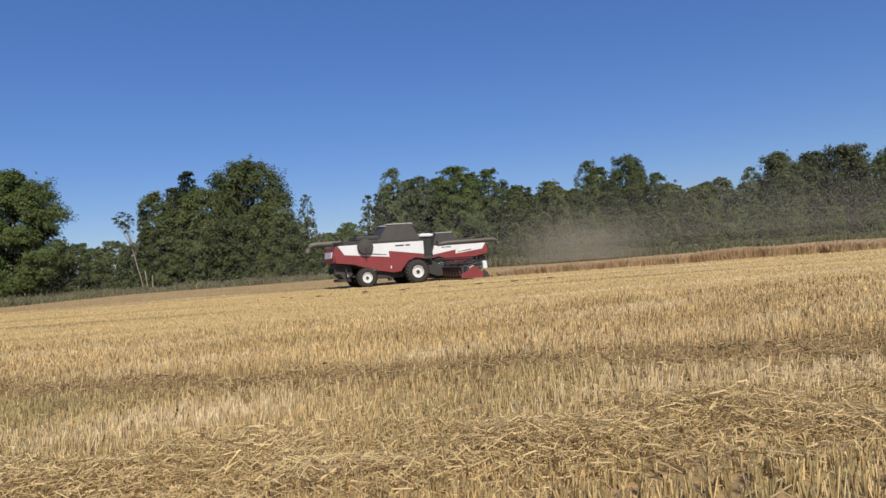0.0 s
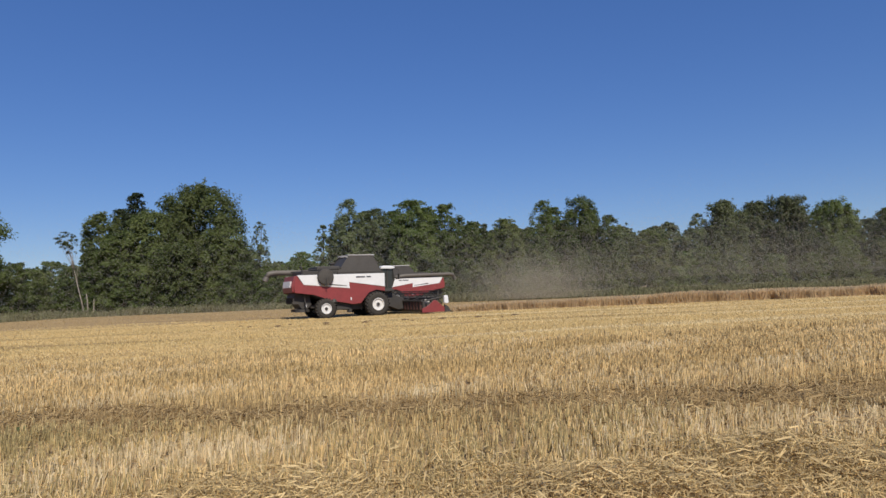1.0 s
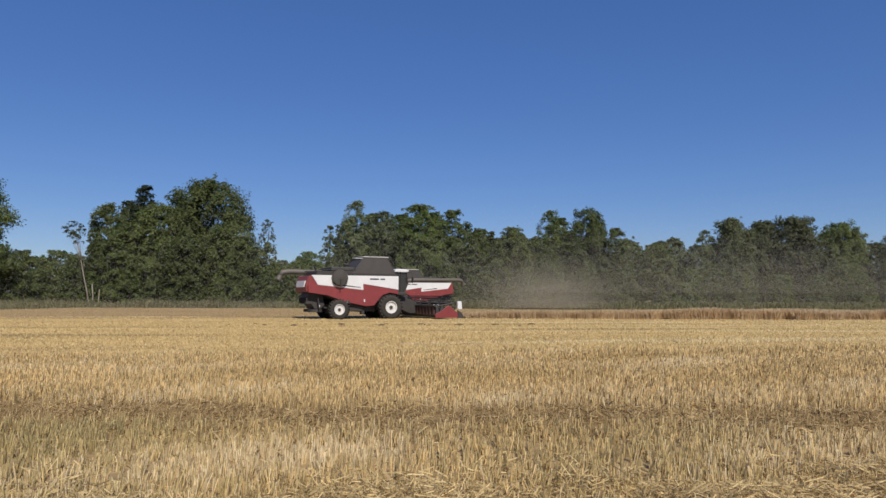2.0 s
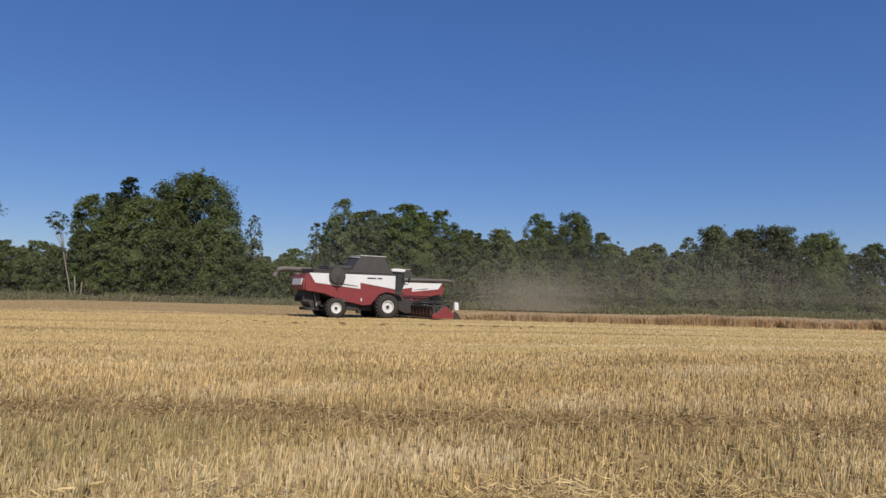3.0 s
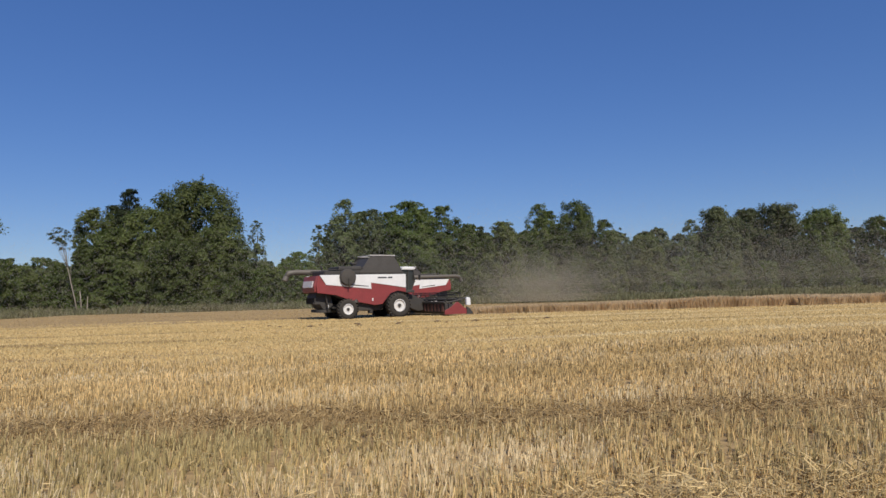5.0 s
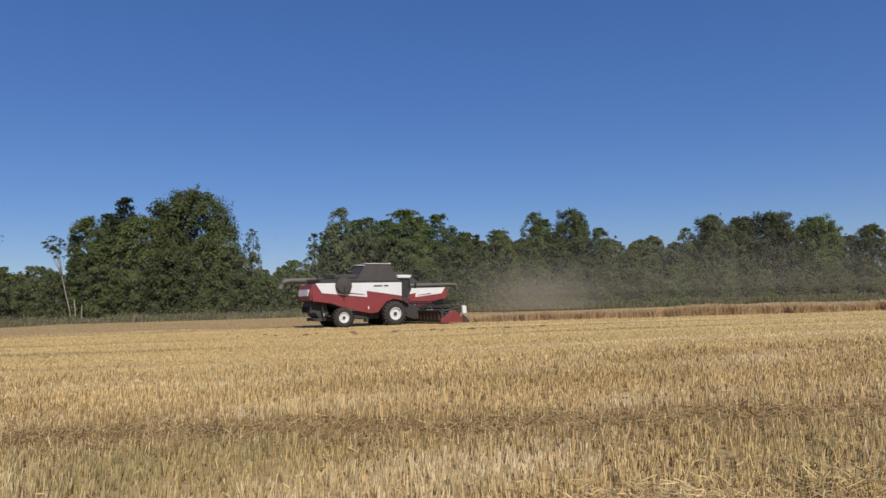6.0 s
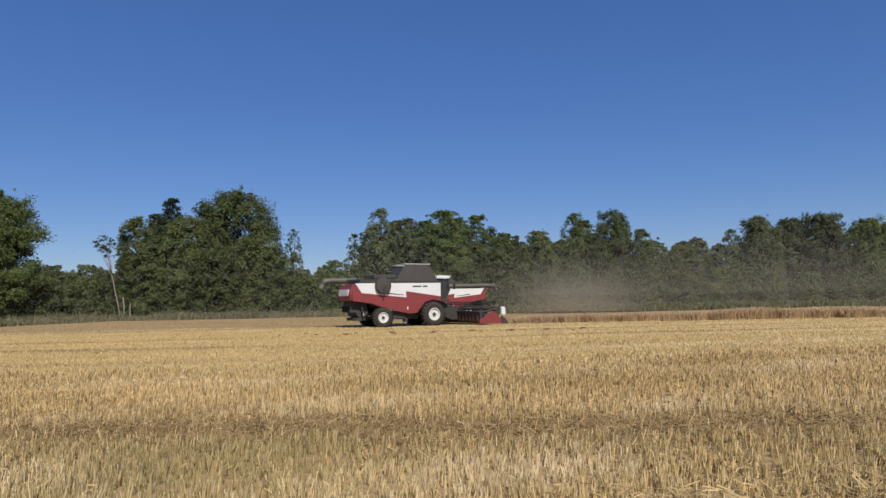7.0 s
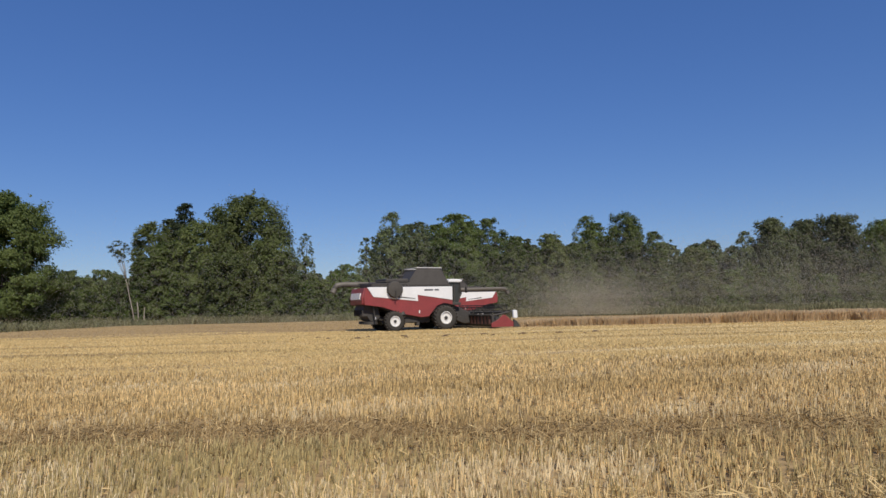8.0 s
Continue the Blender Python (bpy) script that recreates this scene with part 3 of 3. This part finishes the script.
def combine(matrix, name_label, disc):
    """A combine harvester that heads along +x, its front axle over the origin."""
    c = new("combine_harvester")
    tagged(c, name_label, "combine harvester", "harvesters at work")
    # chassis and threshing body
    bm = bmesh.new()
    prism(bm, [(-5.74, 1.9), (-5.57, 3.0), (0.6, 3.0), (0.6, 1.75), (-0.9, 1.2), (-1.6, 0.95), (-4.08, 1.4), (-4.86, 1.75)], -1.42, 1.42, 0.04)
    part("body", bm, DARK, c, "dark steel threshing body")
    bm = bmesh.new()
    for s in (-1, 1):
        box(bm, -4.79, 1.4, s * 0.62 - 0.09, s * 0.62 + 0.09, 0.78, 1.02)
    box(bm, -0.25, 0.25, -1.5, 1.5, 0.72, 1.12)
    box(bm, -3.95, -3.7, -1.3, 1.3, 0.6, 0.8)
    part("chassis", bm, DARK, c)
    bm = bmesh.new()
    prism(bm, [(-3.3, 1.35), (-3.1, 0.62), (-2.2, 0.52), (-0.95, 0.55), (-0.8, 1.2)], -1.05, 1.05, 0.04)
    part("sieve_box", bm, DARK, c)
    for s in (-1, 1):
        bm = bmesh.new()
        tube(bm, [(-5.15, s * 0.55, 0.72), (-5.15, s * 0.55, 0.52)], [0.5, 0.5], 20)
        part("spreader_disc", bm, DARK, c)
    for k in range(4):
        bm = bmesh.new()
        x = -2.9 + 0.55 * k
        tube(bm, [(x, -1.22, 1.12), (x, -1.34, 1.12)], [0.16 - 0.025 * (k % 2), 0.16 - 0.025 * (k % 2)], 14)
        part("belt_pulley", bm, GREY, c)
    # painted side panels on both flanks
    for s in (-1, 1):
        y0, y1 = (s * 1.44, s * 1.56)
        bm = bmesh.new()
        prism(bm, [(-5.90, 1.86), (-5.95, 2.35), (-5.82, 3.02), (-5.74, 3.02), (-5.30, 2.36), (-2.0, 2.02), (-2.08, 2.5), (0.68, 2.06), (0.68, 1.76),
                   (0.0, 1.92), (-0.55, 1.74), (-0.95, 1.3), (-1.15, 0.98), (-1.75, 0.92), (-3.2, 1.22), (-4.60, 1.72)], y0, y1, 0.025)
        part("lower_side_panel", bm, RED, c, "dull red painted lower side panel")
        bm = bmesh.new()
        prism(bm, [(-5.72, 3.06), (0.68, 3.06), (0.68, 2.09), (-2.05, 2.53), (-1.97, 2.05), (-5.27, 2.39)], y0, y1 + s * 0.01, 0.025)
        upper = part("upper_side_panel", bm, WHITE, c, "white painted upper side panel")
        for mark, x0, x1 in (("maker_mark", -1.5, -0.83), ("model_mark", -0.72, -0.38)):
            bm = bmesh.new()
            box(bm, x0, x1, y1 + s * 0.012, y1 + s * 0.018, 2.78, 2.88)
            part(mark, bm, DECAL, upper, "small dark bar on the white panel")
        bm = bmesh.new()
        prism(bm, [(-3.89, 2.36), (-2.2, 2.22), (-2.2, 2.26), (-3.89, 2.46)], y1 + s * 0.012, y1 + s * 0.02)
        part("stripe", bm, GREY, upper, "thin grey stripe")
        bm = bmesh.new()
        box(bm, -1.95, -1.87, y1 - s * 0.0, y1 + s * 0.03, 1.22, 1.42)
        part("reflector", bm, LAMP, c, "small pale reflector")
    # rear hood, grille and straw chopper
    bm = bmesh.new()
    prism(bm, [(-6.02, 1.9), (-6.06, 2.35), (-5.86, 3.02), (-5.4, 3.02), (-5.4, 1.86)], -1.38, 1.38, 0.09)
    hood = part("rear_hood", bm, RED, c, "dull red rear hood")
    bm = bmesh.new()
    rear = Matrix.Translation((-6.03, 0, 2.45)) @ Matrix.Rotation(radians(9), 4, "Y")
    bmesh.ops.create_cube(bm, size=1, matrix=rear @ Matrix.Diagonal((0.10, 2.1, 0.46, 1)))
    bmesh.ops.bevel(bm, geom=bm.edges[:], offset=0.03, segments=2, affect="EDGES")
    part("rear_grille", bm, PLATE, hood, "pale grey rear grille plate")
    bm = bmesh.new()
    prism(bm, [(-5.84, 1.55), (-5.71, 1.88), (-4.73, 1.75), (-4.60, 1.0), (-4.92, 0.7), (-5.31, 0.75)], -0.95, 0.95, 0.03)
    part("straw_chopper", bm, DARK, c)
    for k in range(7):
        bm = bmesh.new()
        box(bm, -5.90, -5.44, -0.96 + k * 0.31, -0.93 + k * 0.31, 1.1, 1.5)
        part("spreader_vane", bm, DARK, c)
    for s in (-1, 1):
        bm = bmesh.new()
        tube(bm, [(-5.19, s * 1.2, 1.85), (-5.06, s * 1.25, 0.75)], [0.05, 0.05], 8)
        part("strut", bm, GREY, c)
        bm = bmesh.new()
        box(bm, -5.09, -5.06, s * 1.28 - 0.10, s * 1.28 + 0.10, 0.86, 1.04)
        part("tail_lamp", bm, LAMP, c, "small pale tail lamp plate")
    bm = bmesh.new()
    box(bm, -2.9, -1.9, -1.25, -0.75, 0.55, 1.15, 0.06)
    box(bm, -2.0, -1.75, -1.2, -0.8, 0.35, 0.8, 0.04)
    part("fuel_tank", bm, DARK, c)
    bm = bmesh.new()
    tube(bm, [(-3.1, -1.2, 1.4), (-3.15, -1.3, 1.05)], [0.34, 0.34], 18)
    part("drive_pulley", bm, GREY, c)
    # engine deck
    bm = bmesh.new()
    box(bm, -5.31, -2.35, -1.34, 1.34, 3.0, 3.36, 0.06)
    box(bm, -4.21, -2.5, -1.15, 1.15, 3.34, 3.66, 0.08)
    deck = part("engine_deck", bm, DARK, c, "dark engine cover")
    bm = bmesh.new()
    tube(bm, [(-4.79, 0.7, 3.3), (-4.79, 0.7, 3.62), (-4.92, 0.7, 3.75)], [0.09, 0.09, 0.08], 12)
    part("exhaust", bm, DARK, deck)
    bm = bmesh.new()
    tube(bm, [(-3.0, -0.8, 3.5), (-3.0, -0.8, 3.8)], [0.14, 0.14], 14)
    lathe_at = (-3.0, -0.8, 3.85)
    box(bm, lathe_at[0] - 0.2, lathe_at[0] + 0.2, lathe_at[1] - 0.2, lathe_at[1] + 0.2, 3.78, 3.92, 0.05)
    part("air_intake", bm, DARK, deck)
    for s in (-1, 1):
        bm = bmesh.new()
        tube(bm, [(-5.38, s * 1.4, 3.05), (-5.38, s * 1.4, 3.4), (-2.5, s * 1.4, 3.5)], [0.025, 0.025, 0.025], 6)
        tube(bm, [(-4.14, s * 1.4, 3.05), (-4.14, s * 1.4, 3.45)], [0.02, 0.02], 6)
        part("hand_rail", bm, DARK, deck)
    if disc:
        bm = bmesh.new()
        lathe(bm, [(0.52, 0.1), (0.57, 0.0), (0.57, -0.22), (0.52, -0.30), (0.14, -0.33), (0.10, -0.33)], (-3.76, -1.56, 2.88), 36)
        screen = part("rotary_screen", bm, MESH, c, "dark round radiator screen", smooth=False)
        bm = bmesh.new()
        box(bm, -3.80, -3.73, -1.98, -1.90, 2.24, 2.82, 0.02)
        part("cleaner_arm", bm, DARK, screen)
    # grain tank with raised extension
    bm = bmesh.new()
    box(bm, -2.8, 0.55, -1.42, 1.42, 3.0, 3.28, 0.04)
    part("grain_tank", bm, GREY, c)
    lo, hi = [(-2.75, -1.4), (0.5, -1.4), (0.5, 1.4), (-2.75, 1.4)], [(-1.85, -1.15), (0.0, -1.15), (0.0, 1.15), (-1.85, 1.15)]
    for k, nm in enumerate(("tank_flap", "tank_flap", "tank_flap", "tank_flap")):
        bm = bmesh.new()
        a, b = lo[k], lo[(k + 1) % 4]
        p, q = hi[k], hi[(k + 1) % 4]
        tall = 4.40 if k != 3 else 4.25
        corners = [Vector((*a, 3.26)), Vector((*b, 3.26)), Vector((*q, tall)), Vector((*p, tall))]
        inward = Vector((-0.9 - (a[0] + b[0]) / 2, -(a[1] + b[1]) / 2, 0)).normalized() * 0.04
        vs = [bm.verts.new(v) for v in corners] + [bm.verts.new(v + inward) for v in corners]
        for f in ((0, 1, 2, 3), (7, 6, 5, 4), (0, 4, 5, 1), (1, 5, 6, 2), (2, 6, 7, 3), (3, 7, 4, 0)):
            bm.faces.new([vs[i] for i in f])
        part(nm, bm, GREY, c, "dark grey raised grain tank flap")
    bm = bmesh.new()
    ring = [(-1.88, -1.18), (0.03, -1.18), (0.03, 1.18), (-1.88, 1.18)]
    tube(bm, [(x, y, 4.42) for x, y in ring + ring[:1]], [0.03] * 5, 6)
    part("tank_rim", bm, PLATE, c)
    # cab
    bm = bmesh.new()
    prism(bm, [(0.72, 1.95), (0.72, 3.36), (1.55, 3.36), (1.68, 2.6), (1.4, 1.85)], -0.95, 0.95, 0.03)
    cab = part("cab", bm, GLASS, c, "cab with dark tinted glass")
    for s in (-1, 1):
        for pts in ([(0.75, 1.9), (0.75, 3.38)], [(1.38, 1.85), (1.68, 2.6), (1.56, 3.38)], [(1.1, 1.9), (1.13, 3.38)]):
            bm = bmesh.new()
            tube(bm, [(x, s * 0.96, z) for x, z in pts], [0.045] * len(pts), 6)
            part("cab_post", bm, DARK, cab)
    bm = bmesh.new()
    prism(bm, [(0.58, 3.38), (0.62, 3.54), (0.85, 3.62), (1.4, 3.60), (1.70, 3.53), (1.68, 3.43), (1.5, 3.36)], -1.12, 1.12, 0.06)
    roof = part("cab_roof", bm, WHITE, cab, "white cab roof with overhang")
    for y in (-0.85, -0.5, 0.5, 0.85):
        bm = bmesh.new()
        box(bm, 1.67, 1.73, y - 0.10, y + 0.10, 3.42, 3.51, 0.02)
        part("work_lamp", bm, LAMP, roof)
    bm = bmesh.new()
    box(bm, 0.7, 1.5, -1.25, 1.25, 1.72, 1.92, 0.03)
    part("cab_platform", bm, DARK, c)
    for s in (-1, 1):
        bm = bmesh.new()
        tube(bm, [(1.6, s * 1.1, 3.4), (1.8, s * 1.5, 3.3), (1.8, s * 1.52, 2.9)], [0.02] * 3, 6)
        box(bm, 1.76, 1.84, s * 1.52 - 0.12, s * 1.52 + 0.12, 2.6, 3.0, 0.02)
        part("mirror", bm, DARK, cab)
    bm = bmesh.new()
    for k in range(5):
        box(bm, 0.9, 1.4, 1.3 + 0.04 * k, 1.55 + 0.04 * k, 1.7 - 0.28 * k, 1.74 - 0.28 * k)
    for x in (0.9, 1.4):
        tube(bm, [(x, 1.55, 2.7), (x, 1.55, 1.8), (x, 1.78, 0.5)], [0.025] * 3, 6)
    part("ladder", bm, GREY, c)
    # unloading auger folded back along the left flank
    bm = bmesh.new()
    tube(bm, [(0.0, 1.5, 3.15), (-1.0, 1.6, 3.30), (-6.45, 1.62, 3.36), (-6.9, 1.62, 3.30), (-7.1, 1.62, 3.05)], [0.2, 0.19, 0.19, 0.2, 0.17], 14)
    auger = part("unloading_auger", bm, AUGER, c, "dusty grey unloading auger tube folded back", smooth=True)
    bm = bmesh.new()
    tube(bm, [(-7.08, 1.62, 3.08), (-7.21, 1.62, 2.78)], [0.19, 0.21], 12)
    part("spout", bm, AUGER, auger)
    # feeder house and cutting header
    bm = bmesh.new()
    prism(bm, [(0.3, 1.75), (0.9, 1.85), (2.5, 1.15), (2.5, 0.4), (2.0, 0.35), (0.3, 1.05)], -0.75, 0.75, 0.04)
    part("feeder_house", bm, DARK, c, "dark sloping feeder house")
    half = 4.1
    header = bmesh.new()
    prism(header, [(2.45, 0.30), (2.45, 0.92), (2.6, 0.95), (2.66, 0.55), (3.2, 0.30), (3.75, 0.22), (3.75, 0.16), (2.6, 0.16)], -half, half, 0.015)
    header = part("header_trough", header, DARK, c, "wide dark cutting header trough")
    for k in range(15):
        y = -half + 0.35 + k * (2 * half - 0.7) / 14
        bm = bmesh.new()
        box(bm, 2.38, 2.45, y - 0.11, y + 0.11, 0.34, 0.86, 0.01)
        part("back_rib", bm, DARK_RED, header, "dark red rib with shade put in its colour")
    bm = bmesh.new()
    box(bm, 2.34, 2.46, -half, half, 0.90, 1.02, 0.02)
    part("top_beam", bm, DARK, header)
    for s in (-1, 1):
        bm = bmesh.new()
        prism(bm, [(2.36, 0.14), (2.36, 0.42), (2.9, 0.62), (3.3, 0.98), (3.5, 0.95), (3.85, 0.6), (4.45, 0.3), (4.5, 0.14)], s * half, s * (half + 0.10), 0.02)
        end = part("header_end", bm, RED, header, "red header end plate")
        bm = bmesh.new()
        prism(bm, [(4.05, 0.76), (4.05, 1.24), (4.15, 1.30), (4.36, 1.26), (4.40, 0.76), (4.25, 0.70)], s * (half + 0.02), s * (half + 0.22), 0.04)
        part("end_guard", bm, WHITE, end, "white end guard")
        bm = bmesh.new()
        prism(bm, [(4.1, 0.1), (4.1, 0.66), (4.4, 0.5), (4.62, 0.12)], s * (half + 0.0), s * (half + 0.14), 0.02)
        part("crop_divider", bm, DARK, end)
        bm = bmesh.new()
        tube(bm, [(2.6, s * (half - 0.12), 0.95), (3.9, s * (half - 0.12), 1.15)], [0.06, 0.06], 8)
        part("reel_arm", bm, DARK, header)
    bm = bmesh.new()
    lathe(bm, [(0.24, -half + 0.15), (0.24, half - 0.15)], (3.05, 0, 0.62), 20)
    part("header_auger", bm, DARK, header)
    bm = bmesh.new()
    tube(bm, [(3.7, -half + 0.2, 1.12), (3.7, half - 0.2, 1.12)], [0.1, 0.1], 10)
    reel = part("reel_shaft", bm, DARK, header)
    for k in range(6):
        a = 2 * math.pi * k / 6 + 0.25
        bm = bmesh.new()
        px, pz = 3.7 + 0.55 * math.cos(a), 1.12 + 0.55 * math.sin(a)
        tube(bm, [(px, -half + 0.2, pz), (px, half - 0.2, pz)], [0.03, 0.03], 6)
        for j in range(46):
            y = -half + 0.3 + j * (2 * half - 0.6) / 45
            box(bm, px - 0.012, px + 0.012, y - 0.012, y + 0.012, pz - 0.24, pz)
        for y in np.linspace(-half + 0.25, half - 0.25, 6):
            tube(bm, [(3.7, y, 1.12), (px, y, pz)], [0.035, 0.035], 5)
        part("reel_bat", bm, DARK, header)
    wheel(c, "front_wheel", 0, -1.62, 0.85, 0.66, 0.42)
    wheel(c, "front_wheel", 0, 1.62, 0.85, 0.66, 0.42)
    wheel(c, "rear_wheel", -3.72, -1.38, 0.70, 0.5, 0.35)
    wheel(c, "rear_wheel", -3.72, 1.38, 0.70, 0.5, 0.35)
    c.matrix_world = matrix
    return c


combine(pose(-4.65, 50.0, -0.15, 0, 0, 25), "red and white combine harvester cutting wheat, seen at its rear flank", True)
combine(pose(-4.2, 73.2, -0.15, 0, 0, 207), "red and white combine harvester heading the other way behind", False)


# ---- standing wheat ----
def wheat_edge(x):
    return 49.0 - 0.06 * (x - 2.0)


def standing_wheat():
    turn = np.random.default_rng(21)
    # dense uneven front face, then the tops further in
    n = 80000
    x = turn.uniform(1.5, 78, n)
    y = wheat_edge(x) + 0.5 * wander(x, x * 0.3, 0.35, 0.8, 1) + 0.35 * wander(x, x, 1.1, 1.7, 3) + turn.exponential(0.8, n)
    tall = turn.normal(0.60, 0.07, n) * np.clip(0.6 + x / 40, 0, 1) * (1 + 0.16 * wander(x, y, 0.45, 0.7, 2))
    front = blades(x, y, np.full(n, -0.14), tall, turn.uniform(0.03, 0.07, n), 0.2, turn, turn.normal(0, 0.8, n))
    n = 46000
    x = turn.uniform(2, 78, n)
    y = wheat_edge(x) + 0.4 + turn.uniform(0, 1, n) * 7.0
    tall = turn.uniform(0.25, 0.46, n) * np.clip(0.4 + x / 35, 0, 1) * (1 + 0.2 * wander(x, y, 0.3, 0.5, 4))
    tops = blades(x, y, np.full(n, 0.06), tall, turn.uniform(0.04, 0.09, n), 0.4, turn, turn.normal(0, 0.6, n))
    stuff("standing_wheat", np.concatenate([front, tops]), RIPE, "uncut ripe brown-gold wheat", "wheat")


standing_wheat()


def verge():
    turn = np.random.default_rng(22)
    n = 90000
    x = turn.uniform(-95, 105, n)
    near = 18 * np.clip((-x - 43) / 4, 0, 1)
    y = 85 + 1.5 * np.sin(x * 0.05) - 6 * np.clip(x / 20, 0, 1) - near + turn.uniform(0, 1, n) ** 1.4 * (24 + near)
    h = turn.uniform(0.2, 0.75, n) * (1 + 0.55 * wander(x, y, 0.33, 0.4, 2))
    stuff("verge_grass", blades(x, y, np.full(n, -0.14), h, turn.uniform(0.05, 0.12, n), 0.4, turn, turn.normal(0, 0.8, n)), GRASS,
          "tall unmown grass and weeds along the trees", "grass")


verge()


# ---- small things on the field ----
def weed(x, y, size, seed):
    turn = np.random.default_rng(seed)
    base = new("weed")
    base.matrix_world = pose(x, y, float(ground_height(x, y)))
    tagged(base, "small dark green weed growing in the stubble", "weed", "weeds in the stubble")
    for k in range(9):
        a, reach, tall = turn.uniform(0, 6.28), size * turn.uniform(0.5, 1.0), size * turn.uniform(0.5, 1.1)
        d, s = Vector((math.cos(a), math.sin(a), 0)), Vector((-math.sin(a), math.cos(a), 0)) * size * 0.16
        bm = bmesh.new()
        rows = []
        for f, w in ((0, 0.15), (0.35, 0.9), (0.7, 1.0), (1.0, 0.1)):
            p = d * reach * f + Vector((0, 0, -0.01 + tall * math.sin(f * 2.0)))
            rows.append((bm.verts.new(p - s * w), bm.verts.new(p + Vector((0, 0, -0.02 * size))), bm.verts.new(p + s * w)))
        for p, q in zip(rows, rows[1:]):
            bm.faces.new((p[0], p[1], q[1], q[0]))
            bm.faces.new((p[1], p[2], q[2], q[1]))
        part("leaf", bm, WEED, base)


for k, (x, y, size) in enumerate([(-5.95, 8.75, 0.13), (-5.6, 8.6, 0.10), (-5.2, 8.45, 0.09), (-3.1, 8.0, 0.08)]):
    weed(x, y, size, 400 + k)


def clod(x, y, size, seed):
    bm = bmesh.new()
    bmesh.ops.create_icosphere(bm, subdivisions=2, radius=size)
    turn = random.Random(seed)
    shift = Vector((turn.uniform(0, 9), turn.uniform(0, 9), 0))
    for v in bm.verts:
        v.co *= 1 + 0.5 * noise.noise(v.co * 3.0 / size * 0.4 + shift)
        v.co.x *= 1.6
        v.co.z *= 0.6
    ob = part("straw_clod", bm, CLOD)
    ob.matrix_world = pose(x, y, float(ground_height(x, y)) + size * 0.25, 0, 0, turn.uniform(-20, 20))
    tagged(ob, "dark damp clump of straw on the stubble", "straw clump", "straw clumps in the field")


for k in range(16):
    clod(-12.5 + 1.15 * k + 0.5 * math.sin(k * 2.9), 38.4 + 0.9 * math.sin(k * 1.7), 0.11 + 0.05 * math.sin(k * 3.1), 500 + k)


# ---- dust behind the harvesters, and flakes for aerial haze ----
def dust(name, n, middle, spread, size, seed, label, mat=DUST, top=(2, 11)):
    turn = np.random.default_rng(seed)
    at = np.array(middle) + turn.normal(0, 1, (n, 3)) * np.array(spread)
    at[:, 2] = np.minimum(np.abs(at[:, 2] - 0.1) + 0.1, turn.uniform(*top, n))
    u, v = turn.normal(0, 1, (n, 3)), turn.normal(0, 1, (n, 3))
    s = turn.uniform(*size, (n, 1)) / 2
    u, v = u / np.linalg.norm(u, axis=1)[:, None] * s, v / np.linalg.norm(v, axis=1)[:, None] * s
    stuff(name, np.stack([at - u, at + u, at + v], 1), mat, label, "dust")


dust("dust_cloud", 260000, (12.6, 79, 0.8), (4.0, 3.0, 2.6), (0.024, 0.046), 31, "pale brown chaff dust drifting behind a harvester")
dust("dust_haze", 300000, (46.0, 98, 3.0), (32, 4, 6.0), (0.054, 0.080), 32, "thin pale dust haze before the trees")
# added flakes imitate aerial haze and lift the dark tones of the trees
dust("fine_haze", 170000, (6.0, 92, 4.0), (58, 2.5, 6.0), (0.062, 0.104), 34, "thin grey flakes standing in for aerial haze before the trees", HAZE, (5, 19))
dust("dust_trail", 24000, (-20.0, 68, 0.2), (15.0, 7, 0.6), (0.028, 0.062), 33, "thin low dust over the far stubble")
